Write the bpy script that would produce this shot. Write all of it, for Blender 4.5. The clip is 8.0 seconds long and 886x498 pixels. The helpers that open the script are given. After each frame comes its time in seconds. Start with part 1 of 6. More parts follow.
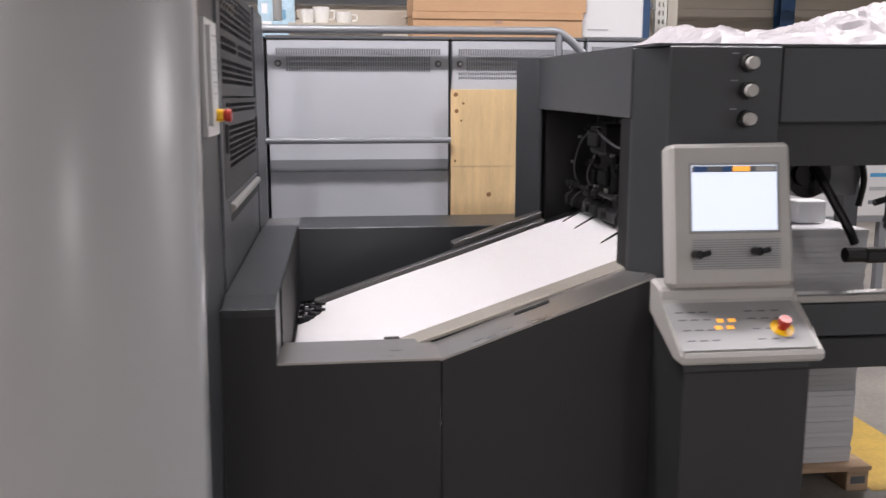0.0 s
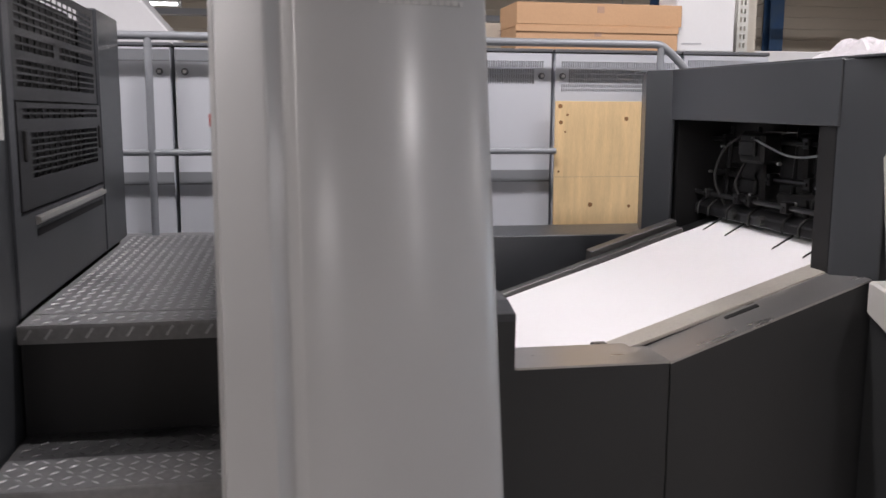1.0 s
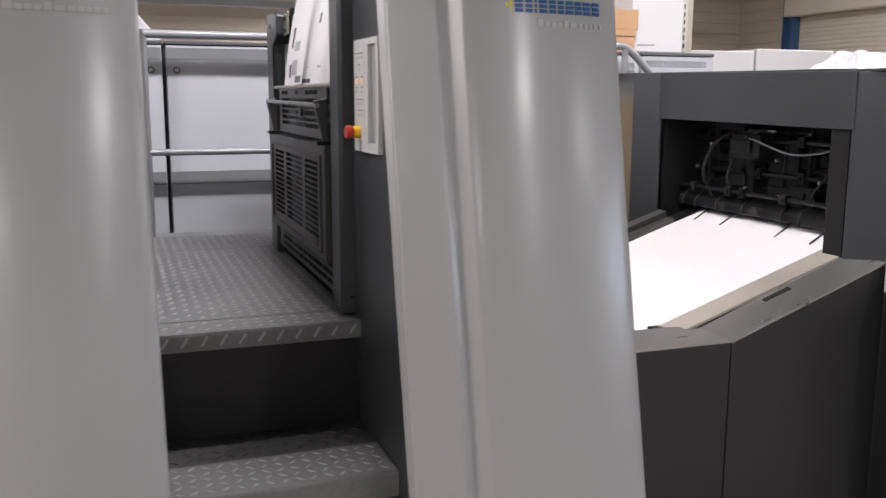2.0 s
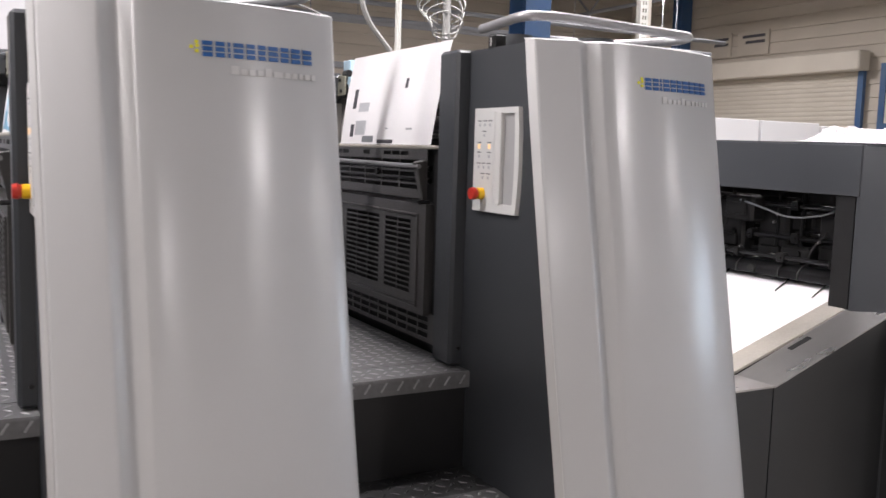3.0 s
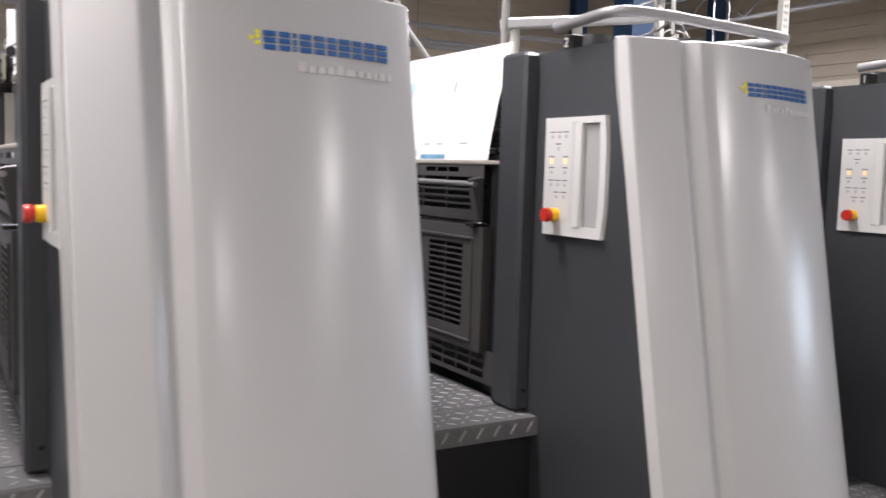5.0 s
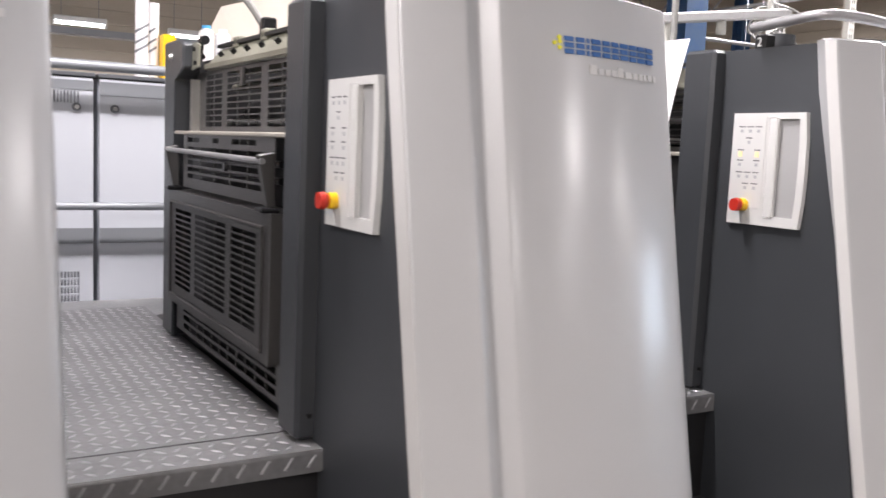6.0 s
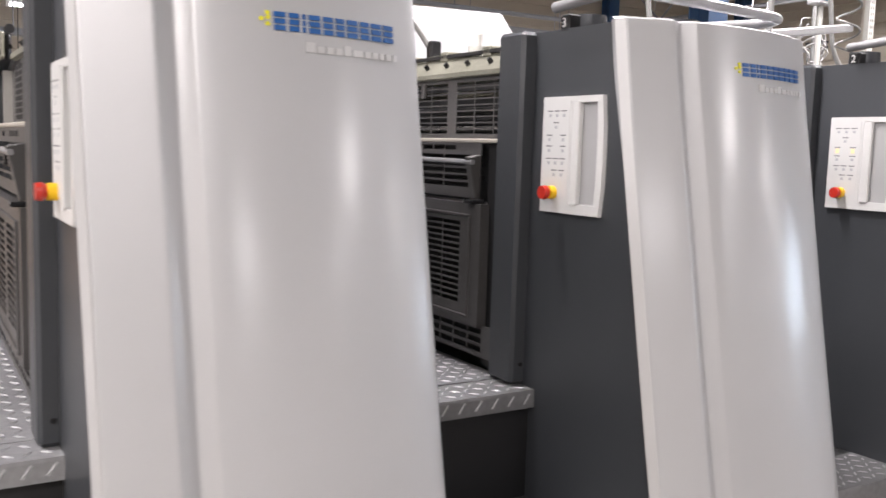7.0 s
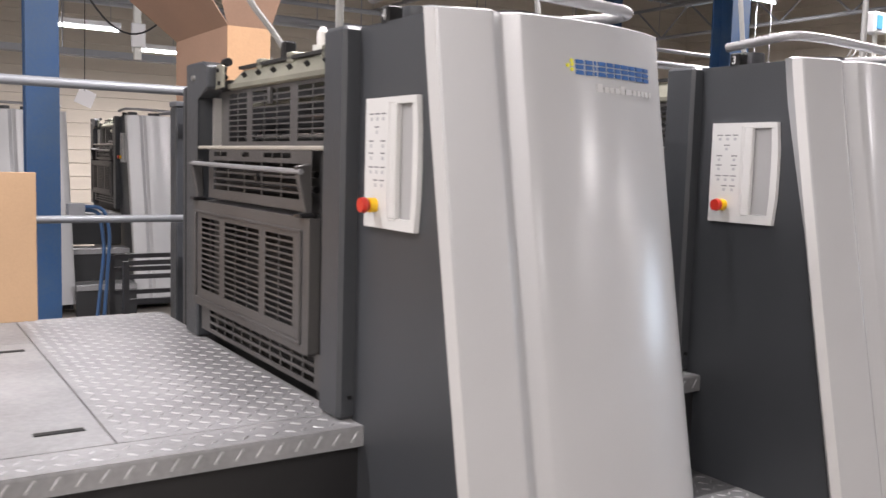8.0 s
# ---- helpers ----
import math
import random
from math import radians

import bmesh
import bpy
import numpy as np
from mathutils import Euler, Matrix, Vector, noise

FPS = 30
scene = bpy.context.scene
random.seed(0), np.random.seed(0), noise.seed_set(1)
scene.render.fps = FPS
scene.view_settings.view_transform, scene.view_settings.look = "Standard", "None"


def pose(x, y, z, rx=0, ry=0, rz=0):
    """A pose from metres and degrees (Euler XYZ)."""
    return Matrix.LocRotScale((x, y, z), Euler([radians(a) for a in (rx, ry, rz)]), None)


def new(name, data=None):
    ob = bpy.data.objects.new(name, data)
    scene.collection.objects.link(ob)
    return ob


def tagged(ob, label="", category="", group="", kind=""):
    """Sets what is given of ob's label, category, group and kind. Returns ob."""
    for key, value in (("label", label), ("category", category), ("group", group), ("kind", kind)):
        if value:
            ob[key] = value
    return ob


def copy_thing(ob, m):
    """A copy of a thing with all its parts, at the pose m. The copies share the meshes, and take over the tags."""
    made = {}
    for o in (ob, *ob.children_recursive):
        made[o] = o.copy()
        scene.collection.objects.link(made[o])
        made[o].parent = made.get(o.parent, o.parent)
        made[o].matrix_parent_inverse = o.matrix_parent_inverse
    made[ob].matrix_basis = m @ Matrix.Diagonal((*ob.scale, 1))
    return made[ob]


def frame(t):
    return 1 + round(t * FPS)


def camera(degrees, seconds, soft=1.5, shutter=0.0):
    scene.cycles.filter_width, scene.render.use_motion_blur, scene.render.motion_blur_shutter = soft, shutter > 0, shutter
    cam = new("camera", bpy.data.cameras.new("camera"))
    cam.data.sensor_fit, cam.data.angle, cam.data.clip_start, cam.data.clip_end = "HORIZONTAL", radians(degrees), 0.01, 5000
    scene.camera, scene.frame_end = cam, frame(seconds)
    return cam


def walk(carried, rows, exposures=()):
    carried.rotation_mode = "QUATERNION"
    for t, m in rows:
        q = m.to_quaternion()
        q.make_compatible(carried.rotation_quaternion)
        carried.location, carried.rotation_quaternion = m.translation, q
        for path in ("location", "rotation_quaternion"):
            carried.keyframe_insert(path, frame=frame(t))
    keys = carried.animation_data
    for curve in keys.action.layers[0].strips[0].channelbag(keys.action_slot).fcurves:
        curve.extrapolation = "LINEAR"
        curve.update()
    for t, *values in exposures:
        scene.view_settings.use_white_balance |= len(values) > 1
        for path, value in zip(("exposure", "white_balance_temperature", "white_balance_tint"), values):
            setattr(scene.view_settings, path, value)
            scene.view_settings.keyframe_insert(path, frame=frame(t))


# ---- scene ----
# ---------- camera and walk ----------
cam = camera(52.74, 8.0, soft=1.5, shutter=0.3)
PATH = [
    (0, 0.9577, -2.5633, 1.5194, -6.87, -9.66, -0.022),
    (0.5, 0.5281, -2.5138, 1.4876, -8.861, -10.267, -0.007),
    (1, 0.1496, -2.4724, 1.4902, -9.992, -8.625, -0.25),
    (1.2, -0.0305, -2.4932, 1.4912, -12.413, -8.561, -0.201),
    (2.3, -0.8235, -2.408, 1.5795, -20.945, -9.731, -0.584),
    (2.5, -0.9583, -2.374, 1.5781, -21.459, -8.515, -0.797),
    (3, -1.3483, -2.2973, 1.5894, -28.412, -6.257, -1.705),
    (3.5, -1.6593, -2.2207, 1.572, -29.736, -5.926, -2.159),
    (4, -1.9245, -2.0339, 1.5703, -29.729, -5.564, -2.119),
    (4.5, -2.2314, -1.9675, 1.5725, -29.877, -5.081, -2.007),
    (4.7, -2.3912, -1.9486, 1.5723, -30.114, -4.965, -1.706),
    (5.8, -3.0242, -1.735, 1.573, -30.217, -5.884, -2.148),
    (6, -3.1341, -1.7418, 1.5849, -30.177, -6.401, -2.493),
    (6.5, -3.5213, -1.8854, 1.5977, -30.328, -6.448, -1.883),
    (7, -3.8577, -1.9037, 1.576, -31.138, -6.454, -1.757),
    (7.5, -4.2023, -1.8315, 1.5679, -31.551, -5.856, -1.732),
    (8, -4.5898, -1.8899, 1.5734, -32.579, -5.547, -1.678),
]
EXPOSURES = [(0, -0.08), (0.5, -0.20), (1.2, -0.16), (2.5, 0.30), (4.0, 0.46), (5.8, 0.66), (6.5, 0.80), (7, 0.72), (8, 0.52)]
walk(cam, [(t, pose(x, y, z, 90 + p, r, w)) for t, x, y, z, w, p, r in PATH], EXPOSURES)

# ---------- world and lamps ----------
world = bpy.data.worlds.new("hall_air")
scene.world = world
world.use_nodes = True
world.node_tree.nodes["Background"].inputs[0].default_value = (0.85, 0.92, 1.0, 1)
world.node_tree.nodes["Background"].inputs[1].default_value = 0.12

LAMP_COLOR = (1.0, 0.935, 0.955)
# each fluorescent batten: x, y, z, turned along y?, watts
BATTENS = [(x, -7.4, 4.2, 1, w, 0.45) for x, w in ((3.8, 155), (10.0, 130))]
BATTENS += [(-2.0, -12.8, 4.2, 0, 210, 0.60), (6.5, -12.8, 4.2, 0, 110, 0.60)]
BATTENS += [(-5.6, 0.9, 4.0, 0, 88, 0.72), (-2.6, 0.4, 4.2, 0, 115, 0.72), (0.5, 0.5, 4.2, 0, 130, 0.72), (3.4, 0.6, 4.2, 0, 100, 0.72), (6.0, 3.6, 4.2, 0, 115, 0.72)]
BATTENS += [(-2.46, 9.0, 3.0, 0, 65, 0.36), (-1.45, 9.9, 2.90, 0, 70, 0.30), (-0.25, 9.6, 2.84, 0, 60, 0.24), (2.52, 11.0, 2.90, 0, 100, 0.40), (7.5, 8.0, 4.4, 0, 130, 0.72)]
# unseen northwest battens, added to light the left-facing plates and guards
BATTENS += [(-8.2, 3.6, 4.2, 1, 85, 0.72), (-8.8, 8.2, 4.2, 1, 75, 0.72)]
# each added fill panel, out of view: x, y, half length, half width, watts
FILL_PANELS = [(-6.8, -5.2, 2.0, 1.3, 280), (-11.4, -5.2, 2.0, 1.3, 450)]
FILL_COLOR = (1.0, 0.925, 0.915)


# ---------- materials ----------
def mat(name, color, rough=0.5, metal=0.0, vary=0.08, scale=6.0, fine=120.0, bump=0.02, spec=0.5, stain=None, coat=0.0, aniso=None, emit=0.0, coat_rough=0.15):
    """Procedural surface: two scales of noise on colour, roughness and relief."""
    m = bpy.data.materials.new(name)
    m.use_nodes = True
    nt = m.node_tree
    b = nt.nodes["Principled BSDF"]
    n = nt.nodes.new
    geo = n("ShaderNodeTexCoord")
    mp = n("ShaderNodeMapping")
    if aniso:
        mp.inputs["Scale"].default_value = aniso
    nt.links.new(geo.outputs["Object"], mp.inputs[0])
    big = n("ShaderNodeTexNoise")
    big.inputs["Scale"].default_value, big.inputs["Detail"].default_value = scale, 5
    small = n("ShaderNodeTexNoise")
    small.inputs["Scale"].default_value, small.inputs["Detail"].default_value = fine, 3
    for k in (big, small):
        nt.links.new(mp.outputs[0], k.inputs["Vector"])
    ad = n("ShaderNodeMath")
    ad.operation = "MULTIPLY_ADD"
    nt.links.new(small.outputs[0], ad.inputs[0])
    ad.inputs[1].default_value = 0.5
    nt.links.new(big.outputs[0], ad.inputs[2])
    ramp = n("ShaderNodeMapRange")
    ramp.inputs["From Min"].default_value, ramp.inputs["From Max"].default_value = 0.45, 1.05
    nt.links.new(ad.outputs[0], ramp.inputs["Value"])
    mix = n("ShaderNodeMix")
    mix.data_type = "RGBA"
    dark = stain or [c * (1 - 2 * vary) for c in color]
    lite = [min(1, c * (1 + vary)) for c in color]
    mix.inputs["A"].default_value, mix.inputs["B"].default_value = (*dark, 1), (*lite, 1)
    nt.links.new(ramp.outputs[0], mix.inputs["Factor"])
    nt.links.new(mix.outputs["Result"], b.inputs["Base Color"])
    rr = n("ShaderNodeMapRange")
    rr.inputs["To Min"].default_value, rr.inputs["To Max"].default_value = max(0.02, rough - 0.06), min(1, rough + 0.06)
    nt.links.new(big.outputs[0], rr.inputs["Value"])
    nt.links.new(rr.outputs[0], b.inputs["Roughness"])
    b.inputs["Metallic"].default_value = metal
    b.inputs["Specular IOR Level"].default_value = spec
    b.inputs["Coat Weight"].default_value = coat
    b.inputs["Coat Roughness"].default_value = coat_rough
    if bump:
        bp = n("ShaderNodeBump")
        bp.inputs["Strength"].default_value, bp.inputs["Distance"].default_value = min(1, bump * 10), 0.002
        nt.links.new(small.outputs[0], bp.inputs["Height"])
        nt.links.new(bp.outputs[0], b.inputs["Normal"])
    if emit:
        b.inputs["Emission Color"].default_value, b.inputs["Emission Strength"].default_value = (*color, 1), emit
    return m


SILVER = mat("silver_metallic_paint", (0.450, 0.455, 0.465), 0.50, 0.28, 0.03, 2.0, 500, 0.006, coat=0.8, coat_rough=0.20)
SILVER_EDGE = mat("bright_silver_edge", (0.54, 0.54, 0.54), 0.5, 0.30, 0.02, 3, 300, 0.004, coat=0.3, coat_rough=0.25)
ANTH = mat("anthracite_fine_texture_paint", (0.054, 0.058, 0.0645), 0.36, 0.15, 0.06, 3, 700, 0.03)
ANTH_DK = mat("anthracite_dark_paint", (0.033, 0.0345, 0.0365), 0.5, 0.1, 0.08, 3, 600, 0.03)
GUARD = mat("guard_grey_powder_coat", (0.084, 0.081, 0.080), 0.42, 0.2, 0.14, 3, 400, 0.03)
RISER = mat("black_sheet_riser_paint", (0.013, 0.013, 0.014), 0.5, 0.1, 0.12, 3, 400, 0.02)
# near-black: black parts, and unlit hollows whose darkness is put into the colour
BLACK = mat("black_parts_and_unlit_interior", (0.006, 0.006, 0.0065), 0.6, 0.0, 0.2, 8, 200, 0.02)
OILY = mat("oily_black_steel", (0.03, 0.03, 0.032), 0.3, 0.6, 0.3, 10, 150, 0.02)
RUBBER = mat("black_rubber", (0.02, 0.02, 0.02), 0.6, 0, 0.2, 10, 150, 0.02)
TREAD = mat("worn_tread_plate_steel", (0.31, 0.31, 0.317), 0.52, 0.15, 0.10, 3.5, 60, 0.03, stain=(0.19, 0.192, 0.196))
TREAD_MARK = mat("polished_tread_marks", (0.40, 0.40, 0.41), 0.45, 0.25, 0.06, 4, 60, 0.02)
TREAD_GREY = mat("darker_grey_tread_plate", (0.21, 0.21, 0.216), 0.48, 0.25, 0.10, 3.5, 60, 0.03, stain=(0.13, 0.131, 0.134))
TREAD_DK = mat("shade_dark_tread_plate_steel", (0.09, 0.09, 0.092), 0.42, 0.6, 0.2, 5, 60, 0.03)
STEEL = mat("brushed_stainless", (0.50, 0.49, 0.48), 0.29, 0.85, 0.04, 3, 200, 0.006, aniso=(1, 4, 4))
ALU = mat("aluminium_profile", (0.62, 0.61, 0.58), 0.35, 0.8, 0.06, 4, 80, 0.01)
BEIGE_STEEL = mat("dull_feed_rail_steel", (0.46, 0.43, 0.38), 0.5, 0.4, 0.08, 4, 80, 0.02)
RAILP = mat("grey_painted_tube", (0.30, 0.315, 0.34), 0.38, 0.3, 0.06, 5, 90, 0.01)
CHROME = mat("polished_tube", (0.34, 0.34, 0.35), 0.40, 0.5, 0.05, 6, 90, 0.01)
CAB = mat("light_grey_cabinet_paint", (0.50, 0.52, 0.56), 0.45, 0.0, 0.03, 1.5, 300, 0.015)
CAB_BAND = mat("mid_grey_cabinet_band", (0.19, 0.20, 0.215), 0.5, 0.0, 0.04, 2, 300, 0.015)
CAB_TOP = mat("dark_cabinet_top", (0.12, 0.125, 0.135), 0.45, 0.1, 0.06, 3, 200, 0.015)
PANELW = mat("white_grey_control_plastic", (0.60, 0.60, 0.59), 0.42, 0, 0.03, 5, 400, 0.02)
PANELG = mat("pale_grey_plastic_and_recess_shade", (0.36, 0.36, 0.36), 0.5, 0, 0.04, 5, 400, 0.02)
CONSOLE_GREY = mat("warm_grey_console_plastic", (0.50, 0.49, 0.47), 0.45, 0, 0.03, 5, 400, 0.02)
INK = mat("dark_print", (0.06, 0.06, 0.07), 0.6, 0, 0.1)
KEY_INK = mat("grey_key_print", (0.17, 0.17, 0.18), 0.6, 0, 0.1)
OLIVE = mat("grimy_olive_bare_metal", (0.27, 0.265, 0.215), 0.45, 0.4, 0.16, 6, 90, 0.03)
INK_SOFT = mat("faint_grey_print", (0.42, 0.43, 0.45), 0.6, 0, 0.1)
RED = mat("red_button_plastic", (0.50, 0.03, 0.018), 0.32, 0, 0.06, 12)
YELLOW = mat("yellow_button_collar", (0.85, 0.50, 0.01), 0.35, 0, 0.06, 12)
AMBER = mat("amber_lit_key", (1.0, 0.66, 0.34), 0.4, 0, 0.02, emit=0.25)
ORANGE = mat("orange_lit_key", (1.0, 0.45, 0.06), 0.4, 0, 0.02, emit=0.8)
BLUE_LOGO = mat("blue_emblem_enamel", (0.016, 0.095, 0.30), 0.35, 0, 0.04, 20)
LIME = mat("lime_emblem_enamel", (0.72, 0.68, 0.03), 0.35, 0, 0.04, 20)
PAPER = mat("white_paper", (0.80, 0.79, 0.80), 0.7, 0, 0.015, 2, 60, 0.01)
PAPER_EDGE = mat("grey_ream_paper", (0.66, 0.66, 0.68), 0.75, 0, 0.08, 3, 200, 0.03, aniso=(0.3, 0.3, 40))
WRAP = mat("crumpled_white_film", (0.43, 0.41, 0.43), 0.4, 0, 0.04, 9, 40, 0.06)
PLY = mat("pine_plywood", (0.78, 0.57, 0.31), 0.55, 0, 0.10, 3, 30, 0.03, aniso=(8, 1, 1))
KNOT = mat("plywood_knot", (0.27, 0.13, 0.05), 0.6, 0, 0.2, 20)
CARD = mat("brown_corrugated_card", (0.52, 0.32, 0.18), 0.75, 0, 0.06, 3, 90, 0.03)
# darker card: small tabs, and shading put into the open box's faces
CARD_DK = mat("darker_brown_card", (0.40, 0.255, 0.18), 0.75, 0, 0.06, 2, 90, 0.02)
CARD_LT = mat("tan_fibreboard", (0.44, 0.29, 0.17), 0.65, 0, 0.06, 2, 150, 0.02)
WOODP = mat("raw_pallet_wood", (0.50, 0.35, 0.23), 0.7, 0, 0.15, 5, 50, 0.05, aniso=(1, 8, 8))
WHITE_BOX = mat("white_enamel", (0.70, 0.70, 0.71), 0.4, 0, 0.02, 3)
HOODW = mat("white_hood_sheet", (0.54, 0.54, 0.555), 0.5, 0, 0.025, 1.5, 40, 0.01)
HOODB = mat("cream_shaded_hood_end", (0.62, 0.57, 0.50), 0.5, 0, 0.04, 2)
SIDING = mat("cream_siding_board", (0.50, 0.45, 0.38), 0.6, 0, 0.07, 1.2, 60, 0.03, aniso=(0.4, 1, 3))
SHUTTER = mat("cream_shutter_slat", (0.56, 0.52, 0.45), 0.5, 0, 0.05, 2, 80, 0.02)
FLOORM = mat("worn_concrete_floor", (0.36, 0.33, 0.29), 0.55, 0, 0.12, 1.4, 40, 0.04, stain=(0.20, 0.19, 0.18))
YPAINT = mat("worn_yellow_floor_paint", (0.70, 0.46, 0.08), 0.55, 0, 0.15, 4, 40, 0.03)
WALLP = mat("dull_hall_wall", (0.60, 0.58, 0.54), 0.7, 0, 0.06, 1.5, 50, 0.02)
CEIL = mat("grey_corrugated_roof", (0.30, 0.305, 0.315), 0.6, 0.2, 0.10, 1.5, 30, 0.02)
BEAM = mat("grey_painted_steel_beam", (0.28, 0.29, 0.31), 0.55, 0.2, 0.08, 3)
BLUECOL = mat("blue_painted_steel", (0.024, 0.082, 0.215), 0.45, 0.1, 0.12, 4, 60, 0.03, stain=(0.065, 0.115, 0.20))
WHITEST = mat("white_slotted_steel", (0.62, 0.62, 0.58), 0.5, 0.1, 0.06, 5)
TUBE_ON = mat("lit_fluorescent_tube", (0.93, 0.97, 1.0), 0.4, 0, 0.0, emit=6.0)
BATTENM = mat("white_batten_housing", (0.72, 0.72, 0.72), 0.5, 0, 0.04)
MILKY = mat("milky_fill_panel", (0.95, 0.90, 0.88), 0.5, 0, 0.02, emit=0.8)
DAYLIGHT = mat("frosted_daylight_pane", (0.72, 0.84, 1.0), 0.4, 0, 0.01, emit=6.0)
SCREEN = mat("lit_white_screen", (0.72, 0.78, 0.95), 0.3, 0, 0.01, emit=0.85)
CYANP = mat("cyan_print", (0.19, 0.41, 0.60), 0.6, 0, 0.25, 14, 60)
CYAN_LT = mat("pale_cyan_print", (0.46, 0.63, 0.74), 0.6, 0, 0.15, 14, 60)
BLUE_CARD = mat("sky_blue_card", (0.07, 0.32, 0.60), 0.5, 0, 0.1, 10)
CABLEG = mat("grey_cable_sheath", (0.29, 0.29, 0.28), 0.5, 0, 0.06, 12)
CABLEB = mat("black_cable_sheath", (0.025, 0.025, 0.028), 0.5, 0, 0.1, 12)
CERAM = mat("white_ceramic", (0.74, 0.73, 0.70), 0.25, 0, 0.04, 8)


# ---------- building helpers ----------
def part(name, bm, material, parent=None, label="", smooth=False):
    me = bpy.data.meshes.new(name)
    bmesh.ops.recalc_face_normals(bm, faces=bm.faces)
    bm.to_mesh(me)
    bm.free()
    if smooth:
        for p in me.polygons:
            p.use_smooth = True
        me.set_sharp_from_angle(angle=radians(35))
    for m in (material if isinstance(material, (list, tuple)) else [material]):
        me.materials.append(m)
    ob = new(name, me)
    ob.parent = parent
    if label:
        ob["label"] = label
    return ob


def thing(name, x=0, y=0, z=0, label="", category="", group="", kind=""):
    ob = new(name)
    ob.empty_display_size = 0.1
    ob.location = (x, y, z)
    return tagged(ob, label, category, group, kind)


def box(bm, a, b, bevel=0.0, seg=1, m=None):
    """A box from corner a to corner b."""
    vs = [bm.verts.new((x, y, z)) for x in (a[0], b[0]) for y in (a[1], b[1]) for z in (a[2], b[2])]
    fs = [bm.faces.new([vs[i] for i in q]) for q in ((0, 1, 3, 2), (4, 6, 7, 5), (0, 4, 5, 1), (2, 3, 7, 6), (0, 2, 6, 4), (1, 5, 7, 3))]
    if m is not None:
        bmesh.ops.transform(bm, matrix=m, verts=vs)
    if bevel:
        es = list({e for f in fs for e in f.edges})
        bmesh.ops.bevel(bm, geom=es, offset=bevel, segments=seg, profile=0.6, affect="EDGES")
    return bm


def boxes(*items, bevel=0.0):
    bm = bmesh.new()
    for a, b in items:
        box(bm, a, b, bevel)
    return bm


def prism(bm, pts, axis, lo, hi, bevel=0.0):
    """A polygon in the plane across the axis, drawn out from lo to hi."""
    def at(p, w):
        return {"x": (w, p[0], p[1]), "y": (p[0], w, p[1]), "z": (p[0], p[1], w)}[axis]
    a = [bm.verts.new(at(p, lo)) for p in pts]
    b = [bm.verts.new(at(p, hi)) for p in pts]
    fs = [bm.faces.new(a), bm.faces.new(b[::-1])]
    for i in range(len(pts)):
        j = (i + 1) % len(pts)
        fs.append(bm.faces.new((a[i], b[i], b[j], a[j])))
    if bevel:
        es = list({e for f in fs for e in f.edges})
        bmesh.ops.bevel(bm, geom=es, offset=bevel, segments=1, affect="EDGES")
    return bm


def rod(bm, p, q, r, r2=None, n=12, caps=True):
    """A straight round bar, or a cone frustum."""
    p, q = Vector(p), Vector(q)
    d = (q - p).normalized()
    u = d.orthogonal().normalized()
    v = d.cross(u)
    r2 = r if r2 is None else r2
    A = [bm.verts.new(p + r * (math.cos(2 * math.pi * i / n) * u + math.sin(2 * math.pi * i / n) * v)) for i in range(n)]
    B = [bm.verts.new(q + r2 * (math.cos(2 * math.pi * i / n) * u + math.sin(2 * math.pi * i / n) * v)) for i in range(n)]
    for i in range(n):
        bm.faces.new((A[i], A[(i + 1) % n], B[(i + 1) % n], B[i]))
    if caps:
        bm.faces.new(A[::-1])
        bm.faces.new(B)
    return bm


def bend(pts, r, steps=5):
    """Rounds the inner corners of a line of points."""
    out = [Vector(pts[0])]
    for a, b, c in zip(pts, pts[1:], pts[2:]):
        a, b, c = Vector(a), Vector(b), Vector(c)
        k = min(r, (a - b).length * 0.45, (c - b).length * 0.45)
        p, q = b + (a - b).normalized() * k, b + (c - b).normalized() * k
        for i in range(steps + 1):
            t = i / steps
            out.append(p.lerp(b, t).lerp(b.lerp(q, t), t))
    out.append(Vector(pts[-1]))
    return out


def tube(bm, pts, r, n=10):
    """A round tube along a line of points."""
    pts = [Vector(p) for p in pts]
    u, rings = None, []
    for i, p in enumerate(pts):
        d = (pts[min(i + 1, len(pts) - 1)] - pts[max(i - 1, 0)]).normalized()
        u = d.orthogonal().normalized() if u is None else (u - d * u.dot(d)).normalized()
        v = d.cross(u)
        rings.append([bm.verts.new(p + r * (math.cos(2 * math.pi * k / n) * u + math.sin(2 * math.pi * k / n) * v)) for k in range(n)])
    for A, B in zip(rings, rings[1:]):
        for k in range(n):
            bm.faces.new((A[k], A[(k + 1) % n], B[(k + 1) % n], B[k]))
    bm.faces.new(rings[0][::-1])
    bm.faces.new(rings[-1])
    return bm


def hang(p, q, drop, n=14):
    """Points of a slack cable from p to q."""
    p, q = Vector(p), Vector(q)
    return [p.lerp(q, i / n) - Vector((0, 0, drop * 4 * (i / n) * (1 - i / n))) for i in range(n + 1)]


